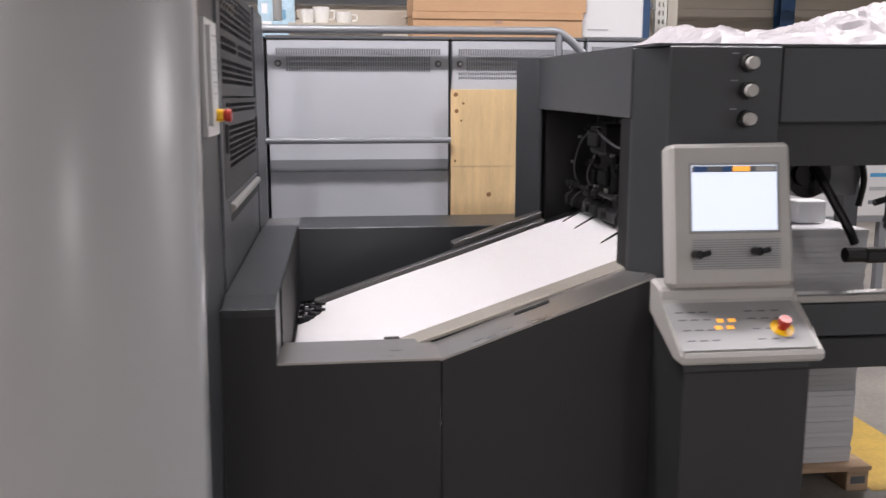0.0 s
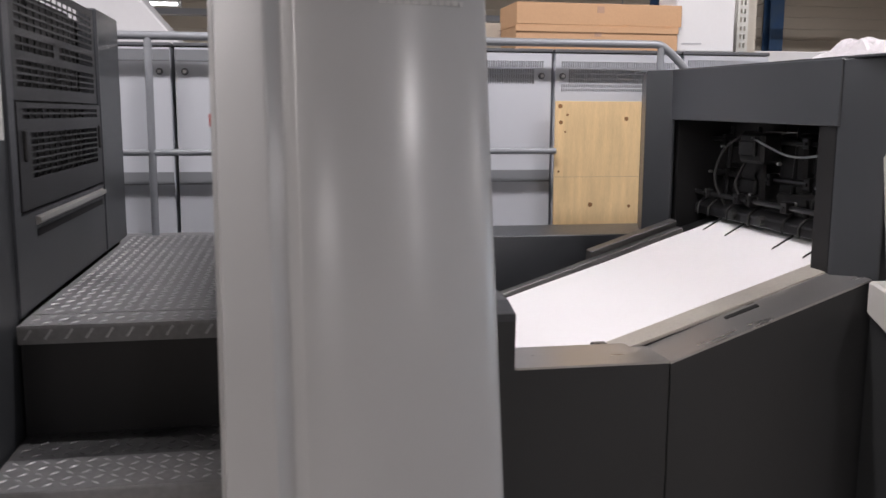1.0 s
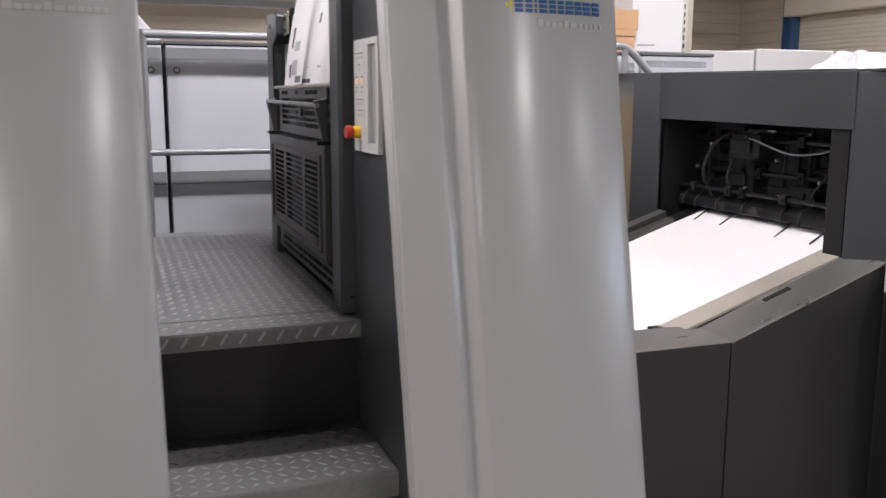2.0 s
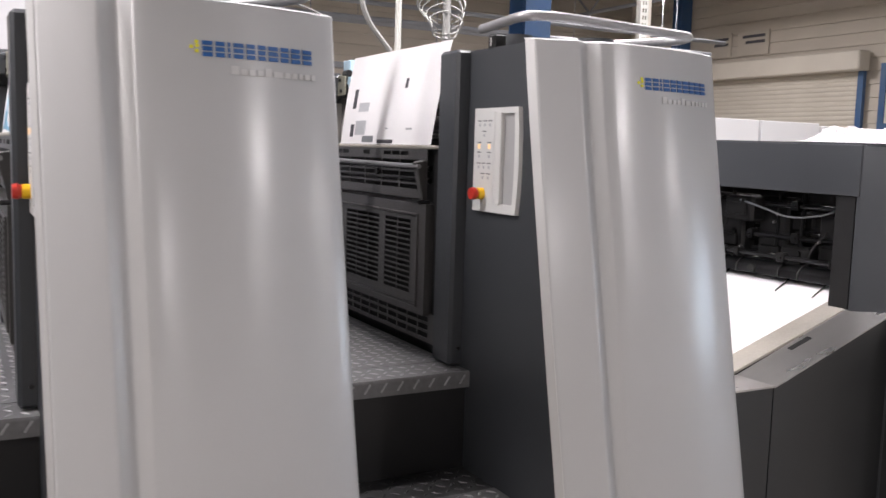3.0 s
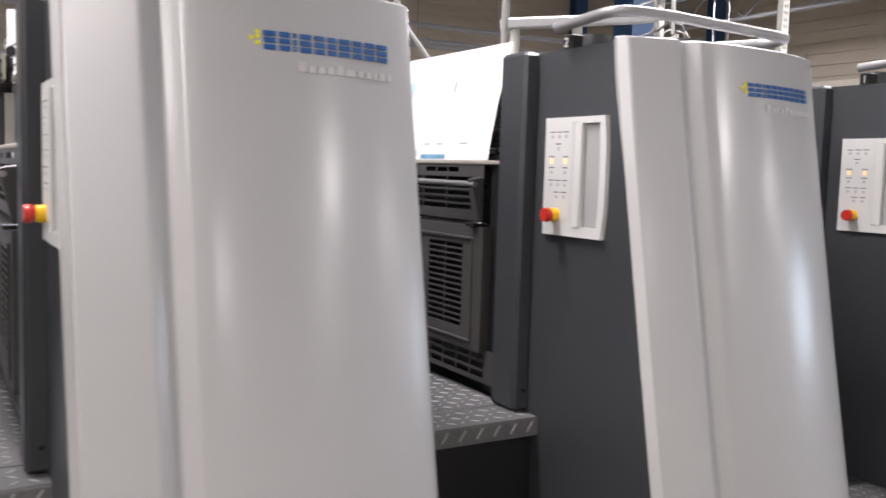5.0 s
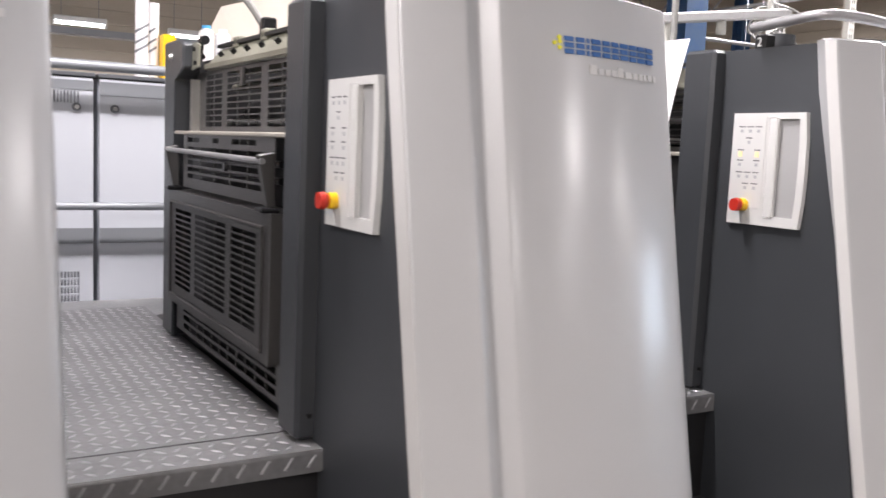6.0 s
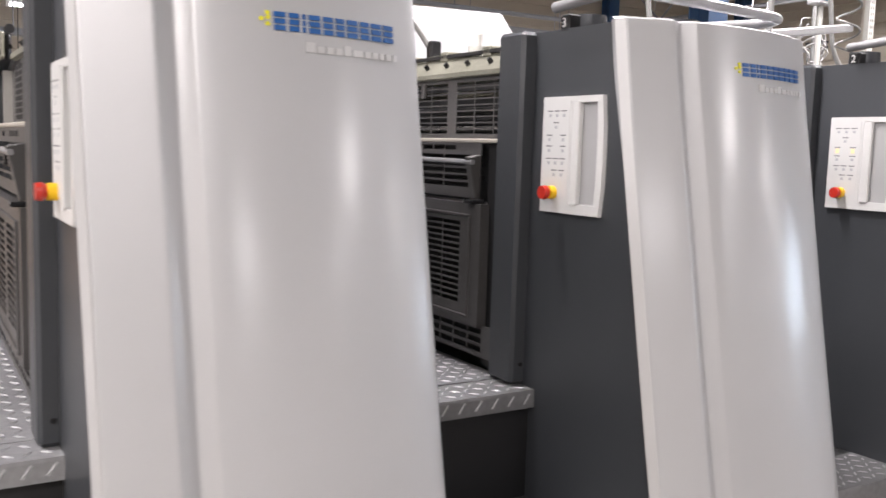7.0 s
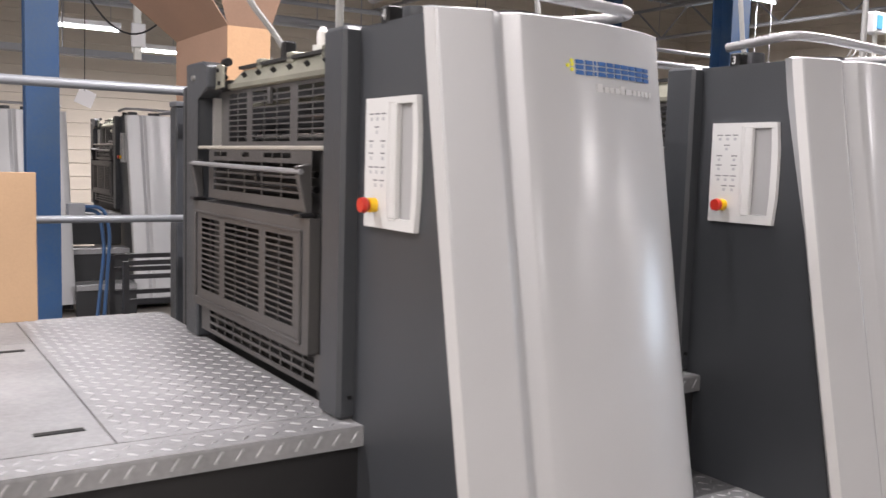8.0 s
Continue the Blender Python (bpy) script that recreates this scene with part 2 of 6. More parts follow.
def punched(bm, place, us, vs, solid, thick):
    """A sheet with square holes: cells between the marks us and vs, kept where solid(u, v)."""
    us, vs = sorted(set(round(u, 5) for u in us)), sorted(set(round(v, 5) for v in vs))
    made = {}

    def vert(i, j, w):
        if (i, j, w) not in made:
            made[i, j, w] = bm.verts.new(place(us[i], vs[j], w * thick))
        return made[i, j, w]
    ok = {(i, j): solid((us[i] + us[i + 1]) / 2, (vs[j] + vs[j + 1]) / 2) for i in range(len(us) - 1) for j in range(len(vs) - 1)}
    for (i, j), s in ok.items():
        if not s:
            continue
        bm.faces.new([vert(a, b, 0) for a, b in ((i, j), (i + 1, j), (i + 1, j + 1), (i, j + 1))])
        bm.faces.new([vert(a, b, 1) for a, b in ((i, j + 1), (i + 1, j + 1), (i + 1, j), (i, j))])
        for di, dj, e in ((-1, 0, ((i, j), (i, j + 1))), (1, 0, ((i + 1, j + 1), (i + 1, j))), (0, -1, ((i + 1, j), (i, j))), (0, 1, ((i, j + 1), (i + 1, j + 1)))):
            if not ok.get((i + di, j + dj)):
                (a, b), (c, d) = e
                bm.faces.new((vert(a, b, 0), vert(c, d, 0), vert(c, d, 1), vert(a, b, 1)))
    return bm


def slots(windows):
    """Marks and a test for windows (u0, u1, v0, v1, columns, rows, bar_u, bar_v)."""
    us, vs, holes = [], [], []
    for u0, u1, v0, v1, nc, nr, bu, bv in windows:
        cw, rh = (u1 - u0 + bu) / nc, (v1 - v0 + bv) / nr
        for c in range(nc):
            for r in range(nr):
                holes.append((u0 + c * cw, u0 + (c + 1) * cw - bu, v0 + r * rh, v0 + (r + 1) * rh - bv))
    for h in holes:
        us += h[:2]
        vs += h[2:]
    return us, vs, lambda u, v: not any(h[0] < u < h[1] and h[2] < v < h[3] for h in holes)


def grille(place, u0, u1, v0, v1, windows, thick=0.003):
    bm = bmesh.new()
    us, vs, test = slots(windows)
    return punched(bm, place, us + [u0, u1], vs + [v0, v1], test, thick)


def letters(text, size, depth, m, name, material, parent):
    cu = bpy.data.curves.new(name, "FONT")
    cu.body, cu.size, cu.extrude, cu.align_x, cu.align_y = text, size, depth, "CENTER", "CENTER"
    tmp = bpy.data.objects.new(name, cu)
    me = bpy.data.meshes.new_from_object(tmp)
    bpy.data.objects.remove(tmp)
    me.transform(m)
    me.materials.append(material)
    ob = new(name, me)
    ob.parent = parent
    return ob


def lozenges(x0, x1, y0, y1, z, step=0.036, skip=None):
    """The raised marks of a tread plate, turned this way and that."""
    verts, faces = [], []
    ny, nx = int((y1 - y0) / step), int((x1 - x0) / step)
    for j in range(ny):
        for i in range(nx):
            x, y = x0 + (i + 0.5) * (x1 - x0) / nx, y0 + (j + 0.5) * (y1 - y0) / ny
            a = radians(45 if (i + j) % 2 else -45)
            c, s, L, B = math.cos(a), math.sin(a), 0.0158, 0.0048
            n0 = len(verts)
            for px, py, pz in ((-L, 0, 0), (0, -B, 0), (L, 0, 0), (0, B, 0), (-L * 0.5, 0, 0.0026), (L * 0.5, 0, 0.0026)):
                verts.append((x + c * px - s * py, y + s * px + c * py, z + pz))
            faces += [(n0, n0 + 1, n0 + 4), (n0 + 1, n0 + 5, n0 + 4), (n0 + 1, n0 + 2, n0 + 5), (n0 + 2, n0 + 3, n0 + 5), (n0 + 3, n0 + 4, n0 + 5), (n0 + 3, n0, n0 + 4)]
    return verts, faces


def raw(name, verts, faces, material, parent, kind=""):
    me = bpy.data.meshes.new(name)
    me.from_pydata(verts, [], faces)
    me.materials.append(material)
    ob = new(name, me)
    ob.parent = parent
    return tagged(ob, kind=kind)


# ---------- the hall ----------
def hall():
    X0, X1, Y0, Y1, Z = -15.0, 11.0, -16.0, 12.5, 5.2
    f = part("floor", boxes(((X0, Y0, -0.2), (X1, Y1, 0.0))), FLOORM)
    tagged(f, "worn grey-brown concrete workshop floor", "floor", kind="structure")
    yl = part("floor_marking", boxes(((3.02, 0.50, -0.002), (3.42, 1.30, 0.003)), ((3.42, 0.50, -0.002), (8.0, 0.9, 0.003))), YPAINT)
    tagged(yl, "worn yellow painted lane on the concrete floor", "floor marking", kind="structure")
    for name, a, b in (("wall_south", (X0, Y0 - 0.2, 0), (X1, Y0, Z)), ("wall_west", (X0 - 0.2, Y0, 0), (X0, Y1, Z))):
        tagged(part(name, boxes((a, b)), WALLP), "dull cream painted workshop wall", "wall", kind="structure")
    wn = part("wall_north", boxes(((X0, Y1, 0), (X1, Y1 + 0.2, Z))), WALLP)
    tagged(wn, "cream boarded wall behind the machines", "wall", kind="structure")
    # one board, then repeats
    bm = bmesh.new()
    prism(bm, [(Y1 - 0.002, 0.0), (Y1 - 0.028, 0.004), (Y1 - 0.010, 0.196), (Y1 - 0.002, 0.196)], "x", X0, X1)
    first = part("board", bm, SIDING, wn)
    for i in range(1, 26):
        o = new("board", first.data)
        o.parent, o.location = wn, (0, 0, 0.2 * i)
    # the end wall has a daylight window over the aisle
    wy0, wy1, wz0, wz1 = -6.2, -3.4, 0.9, 2.5
    we = part("wall_east", boxes(((X1, Y0, 0), (X1 + 0.2, wy0, Z)), ((X1, wy1, 0), (X1 + 0.2, Y1, Z)), ((X1, wy0, 0), (X1 + 0.2, wy1, wz0)), ((X1, wy0, wz1), (X1 + 0.2, wy1, Z))), WALLP)
    win = thing("window_1", X1 + 0.1, (wy0 + wy1) / 2, wz0, "wide daylight window in the end wall", "window", kind="structure")
    hw, hh = (wy1 - wy0) / 2, wz1 - wz0
    part("window_frame", boxes(((-0.03, -hw, 0), (0.03, -hw + 0.06, hh)), ((-0.03, hw - 0.06, 0), (0.03, hw, hh)), ((-0.03, -0.03, 0.06), (0.03, 0.03, hh - 0.06)), ((-0.03, -hw + 0.06, 0), (0.03, hw - 0.06, 0.06)), ((-0.03, -hw + 0.06, hh - 0.06), (0.03, hw - 0.06, hh))), BLUECOL, win)
    for y0, y1 in ((-hw + 0.06, -0.03), (0.03, hw - 0.06)):
        part("pane", boxes(((0.0, y0, 0.06), (0.012, y1, hh - 0.06))), DAYLIGHT, win, "bright frosted pane")
    tagged(we, "brownish boarded end wall of the hall", "wall", kind="structure")
    bm = bmesh.new()
    prism(bm, [(X1 - 0.002, 0.0), (X1 - 0.030, 0.004), (X1 - 0.010, 0.196), (X1 - 0.002, 0.196)], "y", -3.3, Y1 - 0.03)
    first = part("board", bm, SIDING, we)
    for i in range(1, 26):
        o = new("board", first.data)
        o.parent, o.location = we, (0, 0, 0.2 * i)
    verts = []
    x = X0
    while x < X1:
        for dx, dz in ((0, 0), (0.10, 0), (0.14, 0.05), (0.24, 0.05)):
            for y in (Y0, Y1):
                verts.append((x + dx, y, Z + dz))
        x += 0.28
    faces = [(2 * i, 2 * i + 1, 2 * i + 3, 2 * i + 2) for i in range(len(verts) // 2 - 1)]
    c = raw("ceiling", verts, faces, CEIL, None)
    tagged(c, "dark grey corrugated metal roof sheets", "ceiling", kind="structure")
    roof = part("roof", boxes(((X0, Y0, Z + 0.08), (X1, Y1, Z + 0.2))), CEIL)
    tagged(roof, "closed dark roof deck over the sheets", "roof", kind="structure")
    for y in (-6.5, -2.6, 2.2, 6.6):
        bm = bmesh.new()
        box(bm, (X0, y - 0.07, Z - 0.16), (X1, y + 0.07, Z - 0.14))
        box(bm, (X0, y - 0.006, Z - 0.30), (X1, y + 0.006, Z - 0.16))
        box(bm, (X0, y - 0.07, Z - 0.32), (X1, y + 0.07, Z - 0.30))
        tagged(part("roof_beam", bm, BEAM), "grey painted steel roof beam under the sheets", "beam", "roof beams", kind="structure")
    for x in (-9.0, -3.0, 3.0, 9.0):
        bm = bmesh.new()
        for z in (Z - 0.40, Z - 1.0):
            rod(bm, (x, Y0, z), (x, Y1, z), 0.035, n=8)
        k = 0
        y = Y0
        while y < Y1 - 0.7:
            rod(bm, (x, y, Z - (1.0 if k % 2 else 0.4)), (x, y + 0.7, Z - (0.4 if k % 2 else 1.0)), 0.02, n=6)
            y += 0.7
            k += 1
        tagged(part("roof_truss", bm, BEAM), "grey steel lattice roof truss", "truss", "roof trusses", kind="structure")


def batten(x, y, z, along, power, L):
    """A fluorescent batten hung from two wires, with its light."""
    t = thing("fluorescent_batten", x, y, z, "white fluorescent batten with a lit tube, hung under the roof", "ceiling light", "fluorescent battens")
    part("housing", boxes(((-L, -0.05, 0.0), (L, 0.05, 0.06)), bevel=0.008), BATTENM, t)
    bm = bmesh.new()
    rod(bm, (-L + 0.03, 0, -0.025), (L - 0.03, 0, -0.025), 0.019, n=10)
    part("tube", bm, TUBE_ON, t, "lit white fluorescent tube")
    for s in (-1, 1):
        part("tube_holder", boxes(((s * (L - 0.01) - 0.015, -0.02, -0.05), (s * (L - 0.01) + 0.015, 0.02, 0.0))), BATTENM, t)
        bm = bmesh.new()
        rod(bm, (s * L * 0.7, 0, 0.06), (s * L * 0.7, 0, 5.26 - z), 0.004, n=5)
        part("hanger_wire", bm, BEAM, t)
    lamp = bpy.data.lights.new("batten_light", "AREA")
    lamp.shape, lamp.size, lamp.size_y, lamp.energy, lamp.color = "RECTANGLE", 2 * L - 0.05, 0.14, power, LAMP_COLOR
    ob = new("batten_light", lamp)
    ob.location = (x, y, z - 0.06)
    if along:
        t.rotation_euler[2] = ob.rotation_euler[2] = radians(90)


def fill_panel(x, y, a, b, power):
    """An added glowing panel under the roof sheets for broad soft fill, with its lamp."""
    z = 5.12
    t = thing("fill_panel", x, y, z, "added milky glowing fill panel under the roof sheets", "roof light", "roof lights", kind="structure")
    part("frame", boxes(((-a - 0.06, -b - 0.06, -0.02), (-a, b + 0.06, 0.09)), ((a, -b - 0.06, -0.02), (a + 0.06, b + 0.06, 0.09)), ((-a, -b - 0.06, -0.02), (a, -b, 0.09)), ((-a, b, -0.02), (a, b + 0.06, 0.09))), BATTENM, t)
    part("panel", boxes(((-a, -b, 0.02), (a, b, 0.03))), MILKY, t, "glowing milky panel")
    lamp = bpy.data.lights.new("fill_panel_lamp", "AREA")
    lamp.shape, lamp.size, lamp.size_y, lamp.energy, lamp.color = "RECTANGLE", 2 * a, 2 * b, power, FILL_COLOR
    new("fill_panel_lamp", lamp).location = (x, y, z - 0.03)


# ---------- the printing unit ----------
LEAN = [(1.889, 0.0), (1.80, -0.012), (1.68, -0.031), (1.52, -0.058), (1.36, -0.086), (1.16, -0.121), (0.96, -0.157), (0.78, -0.191), (0.60, -0.224), (0.30, -0.275), (0.06, -0.315)]


def lean(z):
    for (z1, a), (z0, b) in zip(LEAN, LEAN[1:]):
        if z >= z0:
            return b + (a - b) * (z - z0) / (z1 - z0)
    return LEAN[-1][1]


def skew(z):
    return -0.011 * (z - 1.4)


def control_panel(parent, mirror, button=True):
    """White keypad plate with a grip recess and a stop button, on a unit's side. Built on the left side, mirrored for the other."""
    sx = -1 if not mirror else 1
    x0 = 0.012 if not mirror else 0.628

    def X(d):
        return x0 + sx * d
    bm = bmesh.new()
    # plate with a slightly bowed outer edge
    out = [(0.0, 1.418), (0.0, 1.716), (-0.232, 1.716), (-0.240, 1.64), (-0.2415, 1.565), (-0.240, 1.49), (-0.232, 1.418)]
    grip = [(-0.150, 1.444), (-0.150, 1.700), (-0.214, 1.700), (-0.2185, 1.64), (-0.2195, 1.565), (-0.2185, 1.50), (-0.214, 1.444)]
    o0 = [bm.verts.new((X(0.0), y, z)) for y, z in out]
    o1 = [bm.verts.new((X(0.013), y, z)) for y, z in out]
    g1 = [bm.verts.new((X(0.013), y, z)) for y, z in grip]
    g0 = [bm.verts.new((X(0.002), y, z)) for y, z in grip]
    n = len(out)
    for i in range(n):
        j = (i + 1) % n
        bm.faces.new((o0[i], o0[j], o1[j], o1[i]))
        bm.faces.new((o1[i], o1[j], g1[j], g1[i]))
        bm.faces.new((g1[i], g1[j], g0[j], g0[i]))
    pan = part("control_panel", bm, PANELW, parent, "white-grey plastic control panel with keys and a grip")
    # recess floor in a darker grey: the shade of its depth is coloured in
    bm = bmesh.new()
    bm.faces.new([bm.verts.new((X(0.003), y, z)) for y, z in grip])
    part("grip_recess", bm, PANELG, pan)
    part("grip_bar", boxes(((min(X(0.011), X(0.0165)), -0.152, 1.440), (max(X(0.011), X(0.0165)), -0.120, 1.704)), bevel=0.005), PANELW, pan)
    part("keypad", boxes(((min(X(0.0125), X(0.0145)), -0.112, 1.462), (max(X(0.0125), X(0.0145)), -0.008, 1.706))), PANELW, pan)
    rows = [(1.678, (-0.032, -0.060, -0.088)), (1.648, (-0.058,)), (1.616, (-0.032, -0.088)), (1.588, (-0.032, -0.088)), (1.556, (-0.032, -0.060, -0.088)), (1.526, (-0.056, -0.086))]
    for z, ys in rows:
        for y in ys:
            part("key_label", boxes(((min(X(0.0148), X(0.0138)), y - 0.011, z), (max(X(0.0148), X(0.0138)), y + 0.011, z + 0.0032))), KEY_INK, pan)
            part("key_symbol", boxes(((min(X(0.0148), X(0.0138)), y - 0.005, z - 0.014), (max(X(0.0148), X(0.0138)), y + 0.005, z - 0.006))), INK_SOFT, pan)
    if not button:
        return pan
    stop_button(pan, X, -0.056, 1.470)
    return pan


def stop_button(pan, X, cy, cz):
    bm = bmesh.new()
    rod(bm, (X(0.012), cy, cz), (X(0.032), cy, cz), 0.017, n=16)
    part("button_collar", bm, YELLOW, pan, "yellow button collar", True)
    bm = bmesh.new()
    rod(bm, (X(0.032), cy, cz), (X(0.042), cy, cz), 0.013, 0.019, n=16)
    rod(bm, (X(0.042), cy, cz), (X(0.053), cy, cz), 0.0185, 0.017, n=16)
    part("stop_button", bm, RED, pan, "red mushroom stop button", True)


def front_cover(parent):
    """Leaning silver front with a narrow flank, a groove and a broad bowed face."""
    sec = [(0.016, -0.236), (0.010, -0.268), (-0.0110, -0.2785), (-0.0125, -0.281), (-0.0115, -0.2835), (-0.002, -0.3025), (0.0005, -0.3055), (0.005, -0.3075),
           (0.040, -0.321), (0.075, -0.3345), (0.106, -0.3460), (0.110, -0.3472), (0.1135, -0.3472), (0.117, -0.3458), (0.144, -0.3290), (0.1475, -0.3274), (0.151, -0.3274),
           (0.154, -0.3292), (0.174, -0.3488), (0.1775, -0.3521), (0.182, -0.3545)]
    for i in range(1, 20):
        u = 0.03 + 0.95 * i / 19
        sec.append((0.179 + 0.455 * u, -0.354 + 0.049 * u - 0.136 * u * (1 - u)))
    sec += [(0.6315, -0.3035), (0.634, -0.299), (0.634, -0.236)]
    bm = bmesh.new()
    rings = []
    zs = [z for z, _ in LEAN]
    for z in zs:
        rings.append([bm.verts.new((x + skew(z), y + lean(z) * (1 if i not in (0, len(sec) - 1) else 0.98), z)) for i, (x, y) in enumerate(sec)])
    # the top rounds over backwards
    top = [bm.verts.new((x + skew(1.89), y + 0.012 if 0 < i < len(sec) - 1 else y, 1.8945)) for i, (x, y) in enumerate(sec)]
    rings.insert(0, top)
    for A, B in zip(rings, rings[1:]):
        for i in range(len(sec) - 1):
            bm.faces.new((A[i], A[i + 1], B[i + 1], B[i]))
    bm.faces.new(top[::-1])
    ob = part("front_cover", bm, SILVER, parent, "silver metallic front cover with a bowed face", True)
    # bright strip along the flank
    bm = bmesh.new()
    strip = ((-0.0140, -0.2785), (-0.0145, -0.2815), (-0.0030, -0.3040), (-0.0005, -0.3030), (-0.0095, -0.2795))
    a = [[bm.verts.new((x + skew(z), y + lean(z), z)) for x, y in strip] for z in zs]
    for A, B in zip(a, a[1:]):
        for i in range(5):
            bm.faces.new((A[i], A[(i + 1) % 5], B[(i + 1) % 5], B[i]))
    bm.faces.new(a[0])
    bm.faces.new(a[-1][::-1])
    part("edge_strip", bm, SILVER_EDGE, ob, "brighter silver edge strip")
    # emblem: plain shapes only

    def face_y(x, z):
        for (xa, ya), (xb, yb) in zip(sec, sec[1:]):
            if xa <= x <= xb and xb > xa:
                return ya + (yb - ya) * (x - xa) / (xb - xa) + lean(z)
        return -0.3 + lean(z)

    def chip(name, x0, x1, z0, z1, m, par, d=0.003):
        bm = bmesh.new()
        v = []
        for w in (0.004, -d):
            for x, z in ((x0, z0), (x1, z0), (x1, z1), (x0, z1)):
                v.append(bm.verts.new((x, face_y(x, z) + w, z)))
        for q in ((4, 5, 6, 7), (0, 1, 5, 4), (1, 2, 6, 5), (2, 3, 7, 6), (3, 0, 4, 7), (3, 2, 1, 0)):
            bm.faces.new([v[i] for i in q])
        return part(name, bm, m, par)
    x = 0.3085
    for w in (0.024, 0.022, 0.008, 0.025, 0.022, 0.020, 0.025, 0.022, 0.025, 0.026):
        for s in range(3):
            chip("emblem_block", x, x + w - 0.003, 1.772 + s * 0.0118, 1.772 + s * 0.0118 + 0.0088, BLUE_LOGO, ob)
        x += w + 0.0042
    bm = bmesh.new()
    for i, (dx, dz) in enumerate(((-0.007, 0), (0.005, 0.003), (0.004, -0.008), (0.004, 0.011))):
        cx, cz = 0.293 + dx, 1.790 + dz
        y = face_y(cx, cz)
        rod(bm, (cx, y + 0.003, cz), (cx, y - 0.003, cz), 0.0042, n=8)
    part("emblem_flower", bm, LIME, ob, "lime yellow emblem mark")
    x = 0.368
    for i, w in enumerate((0.017, 0.014, 0.014, 0.014, 0.015, 0.022, 0.014, 0.013, 0.010, 0.014, 0.010)):
        chip("script_block", x, x + w, 1.738, 1.738 + (0.018 if i in (0, 4) else 0.012), SILVER_EDGE, ob, 0.0025)
        x += w + 0.0045
    return ob


def unit_template():
    u = thing("printing_unit", 0, 0, 0, "tall grey printing unit with silver bowed front and slotted guards", "printing press", "printing units of the press")
    # side plates that follow the lean of the front
    for name, x0, x1 in (("side_plate", 0.012, 0.030), ("side_plate", 0.610, 0.628)):
        bm = bmesh.new()
        pts = [(0.07, 0.0), (0.07, 1.889)] + [(-0.258 + lean(z) * 0.985, z) for z, _ in LEAN] + [(-0.57, 0.0)]
        prism(bm, pts, "x", x0, x1)
        part(name, bm, ANTH, u, "anthracite painted side plate")
    # solid filler whose colour stands in for the shade behind the slots
    part("core", boxes(((0.09, 0.05, 0.0), (0.55, 1.74, 1.60)), ((0.09, 0.05, 1.60), (0.55, 0.16, 1.84)), ((0.09, 1.20, 1.60), (0.55, 1.74, 1.84)), ((0.40, 0.16, 1.60), (0.55, 1.20, 1.855))), BLACK, u, "near-black filler block for the unlit machine interior")
    part("top_plate", boxes(((0.014, -0.235, 1.868), (0.626, 0.17, 1.882)), bevel=0.003), ANTH, u)
    part("plinth", boxes(((0.03, -0.54, 0.0), (0.61, 0.06, 0.055))), ANTH_DK, u)
    # posts of the left side
    part("front_post", boxes(((-0.032, 0.060, 0.928), (0.030, 0.176, 1.892)), bevel=0.010), ANTH, u, "anthracite upright post")
    bm = bmesh.new()
    rod(bm, (-0.001, 0.062, 0.985), (-0.001, 0.0555, 0.985), 0.006, n=10)
    part("post_screw", bm, OILY, u)
    bm = bmesh.new()
    prism(bm, [(1.345, 0.93), (1.345, 1.893), (1.17, 1.893), (1.11, 1.876), (1.11, 1.80), (1.215, 1.77), (1.215, 0.93)], "x", -0.024, 0.040, 0.006)
    part("rear_post", bm, ANTH, u, "anthracite upright post")
    bm = bmesh.new()
    rod(bm, (-0.022, 1.25, 1.84), (-0.034, 1.25, 1.84), 0.012, 0.009, n=12)
    part("post_screw", bm, STEEL, u)
    part("slide_rail", boxes(((0.02, 1.165, 1.60), (0.05, 1.185, 1.77))), ALU, u)
    # left side: lower vent, big guard, hinged guard with bar, ledge, upper guard, top beam
    P = lambda x: (lambda a, b, w: Vector((x + w, a, b)))
    part("lower_vent", grille(P(-0.014), 0.19, 1.19, 0.966, 1.062, [(0.24, 1.10, 0.980, 1.050, 11, 3, 0.008, 0.009)]), GUARD, u, "slotted lower vent")
    bm = grille(P(-0.038), 0.235, 1.205, 1.062, 1.412, [(0.335, 0.535, 1.118, 1.362, 2, 14, 0.004, 0.0056), (0.585, 0.885, 1.118, 1.362, 3, 14, 0.004, 0.0056), (0.935, 1.120, 1.118, 1.362, 2, 14, 0.004, 0.0056)], 0.002)
    big = part("side_guard", bm, GUARD, u, "slotted grey sheet-metal side guard")
    bm = bmesh.new()
    for a, b in (((-0.045, 0.275, 1.378), (-0.037, 1.175, 1.386)), ((-0.045, 0.275, 1.080), (-0.037, 1.175, 1.088)), ((-0.045, 0.275, 1.088), (-0.037, 0.283, 1.378)), ((-0.045, 1.167, 1.088), (-0.037, 1.175, 1.378))):
        box(bm, a, b, 0.002)
    part("raised_frame", bm, GUARD, big)
    part("return_edge", boxes(((-0.038, 0.229, 1.062), (0.06, 0.235, 1.412)), ((-0.038, 1.205, 1.062), (0.02, 1.211, 1.412)), ((-0.038, 0.229, 1.412), (0.06, 1.211, 1.418)), ((-0.036, 0.235, 1.056), (0.03, 1.205, 1.062))), GUARD, big)
    # near-black sheet stands in for the dark gap beside the guard
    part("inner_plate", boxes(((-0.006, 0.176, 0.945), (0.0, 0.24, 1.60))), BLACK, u)
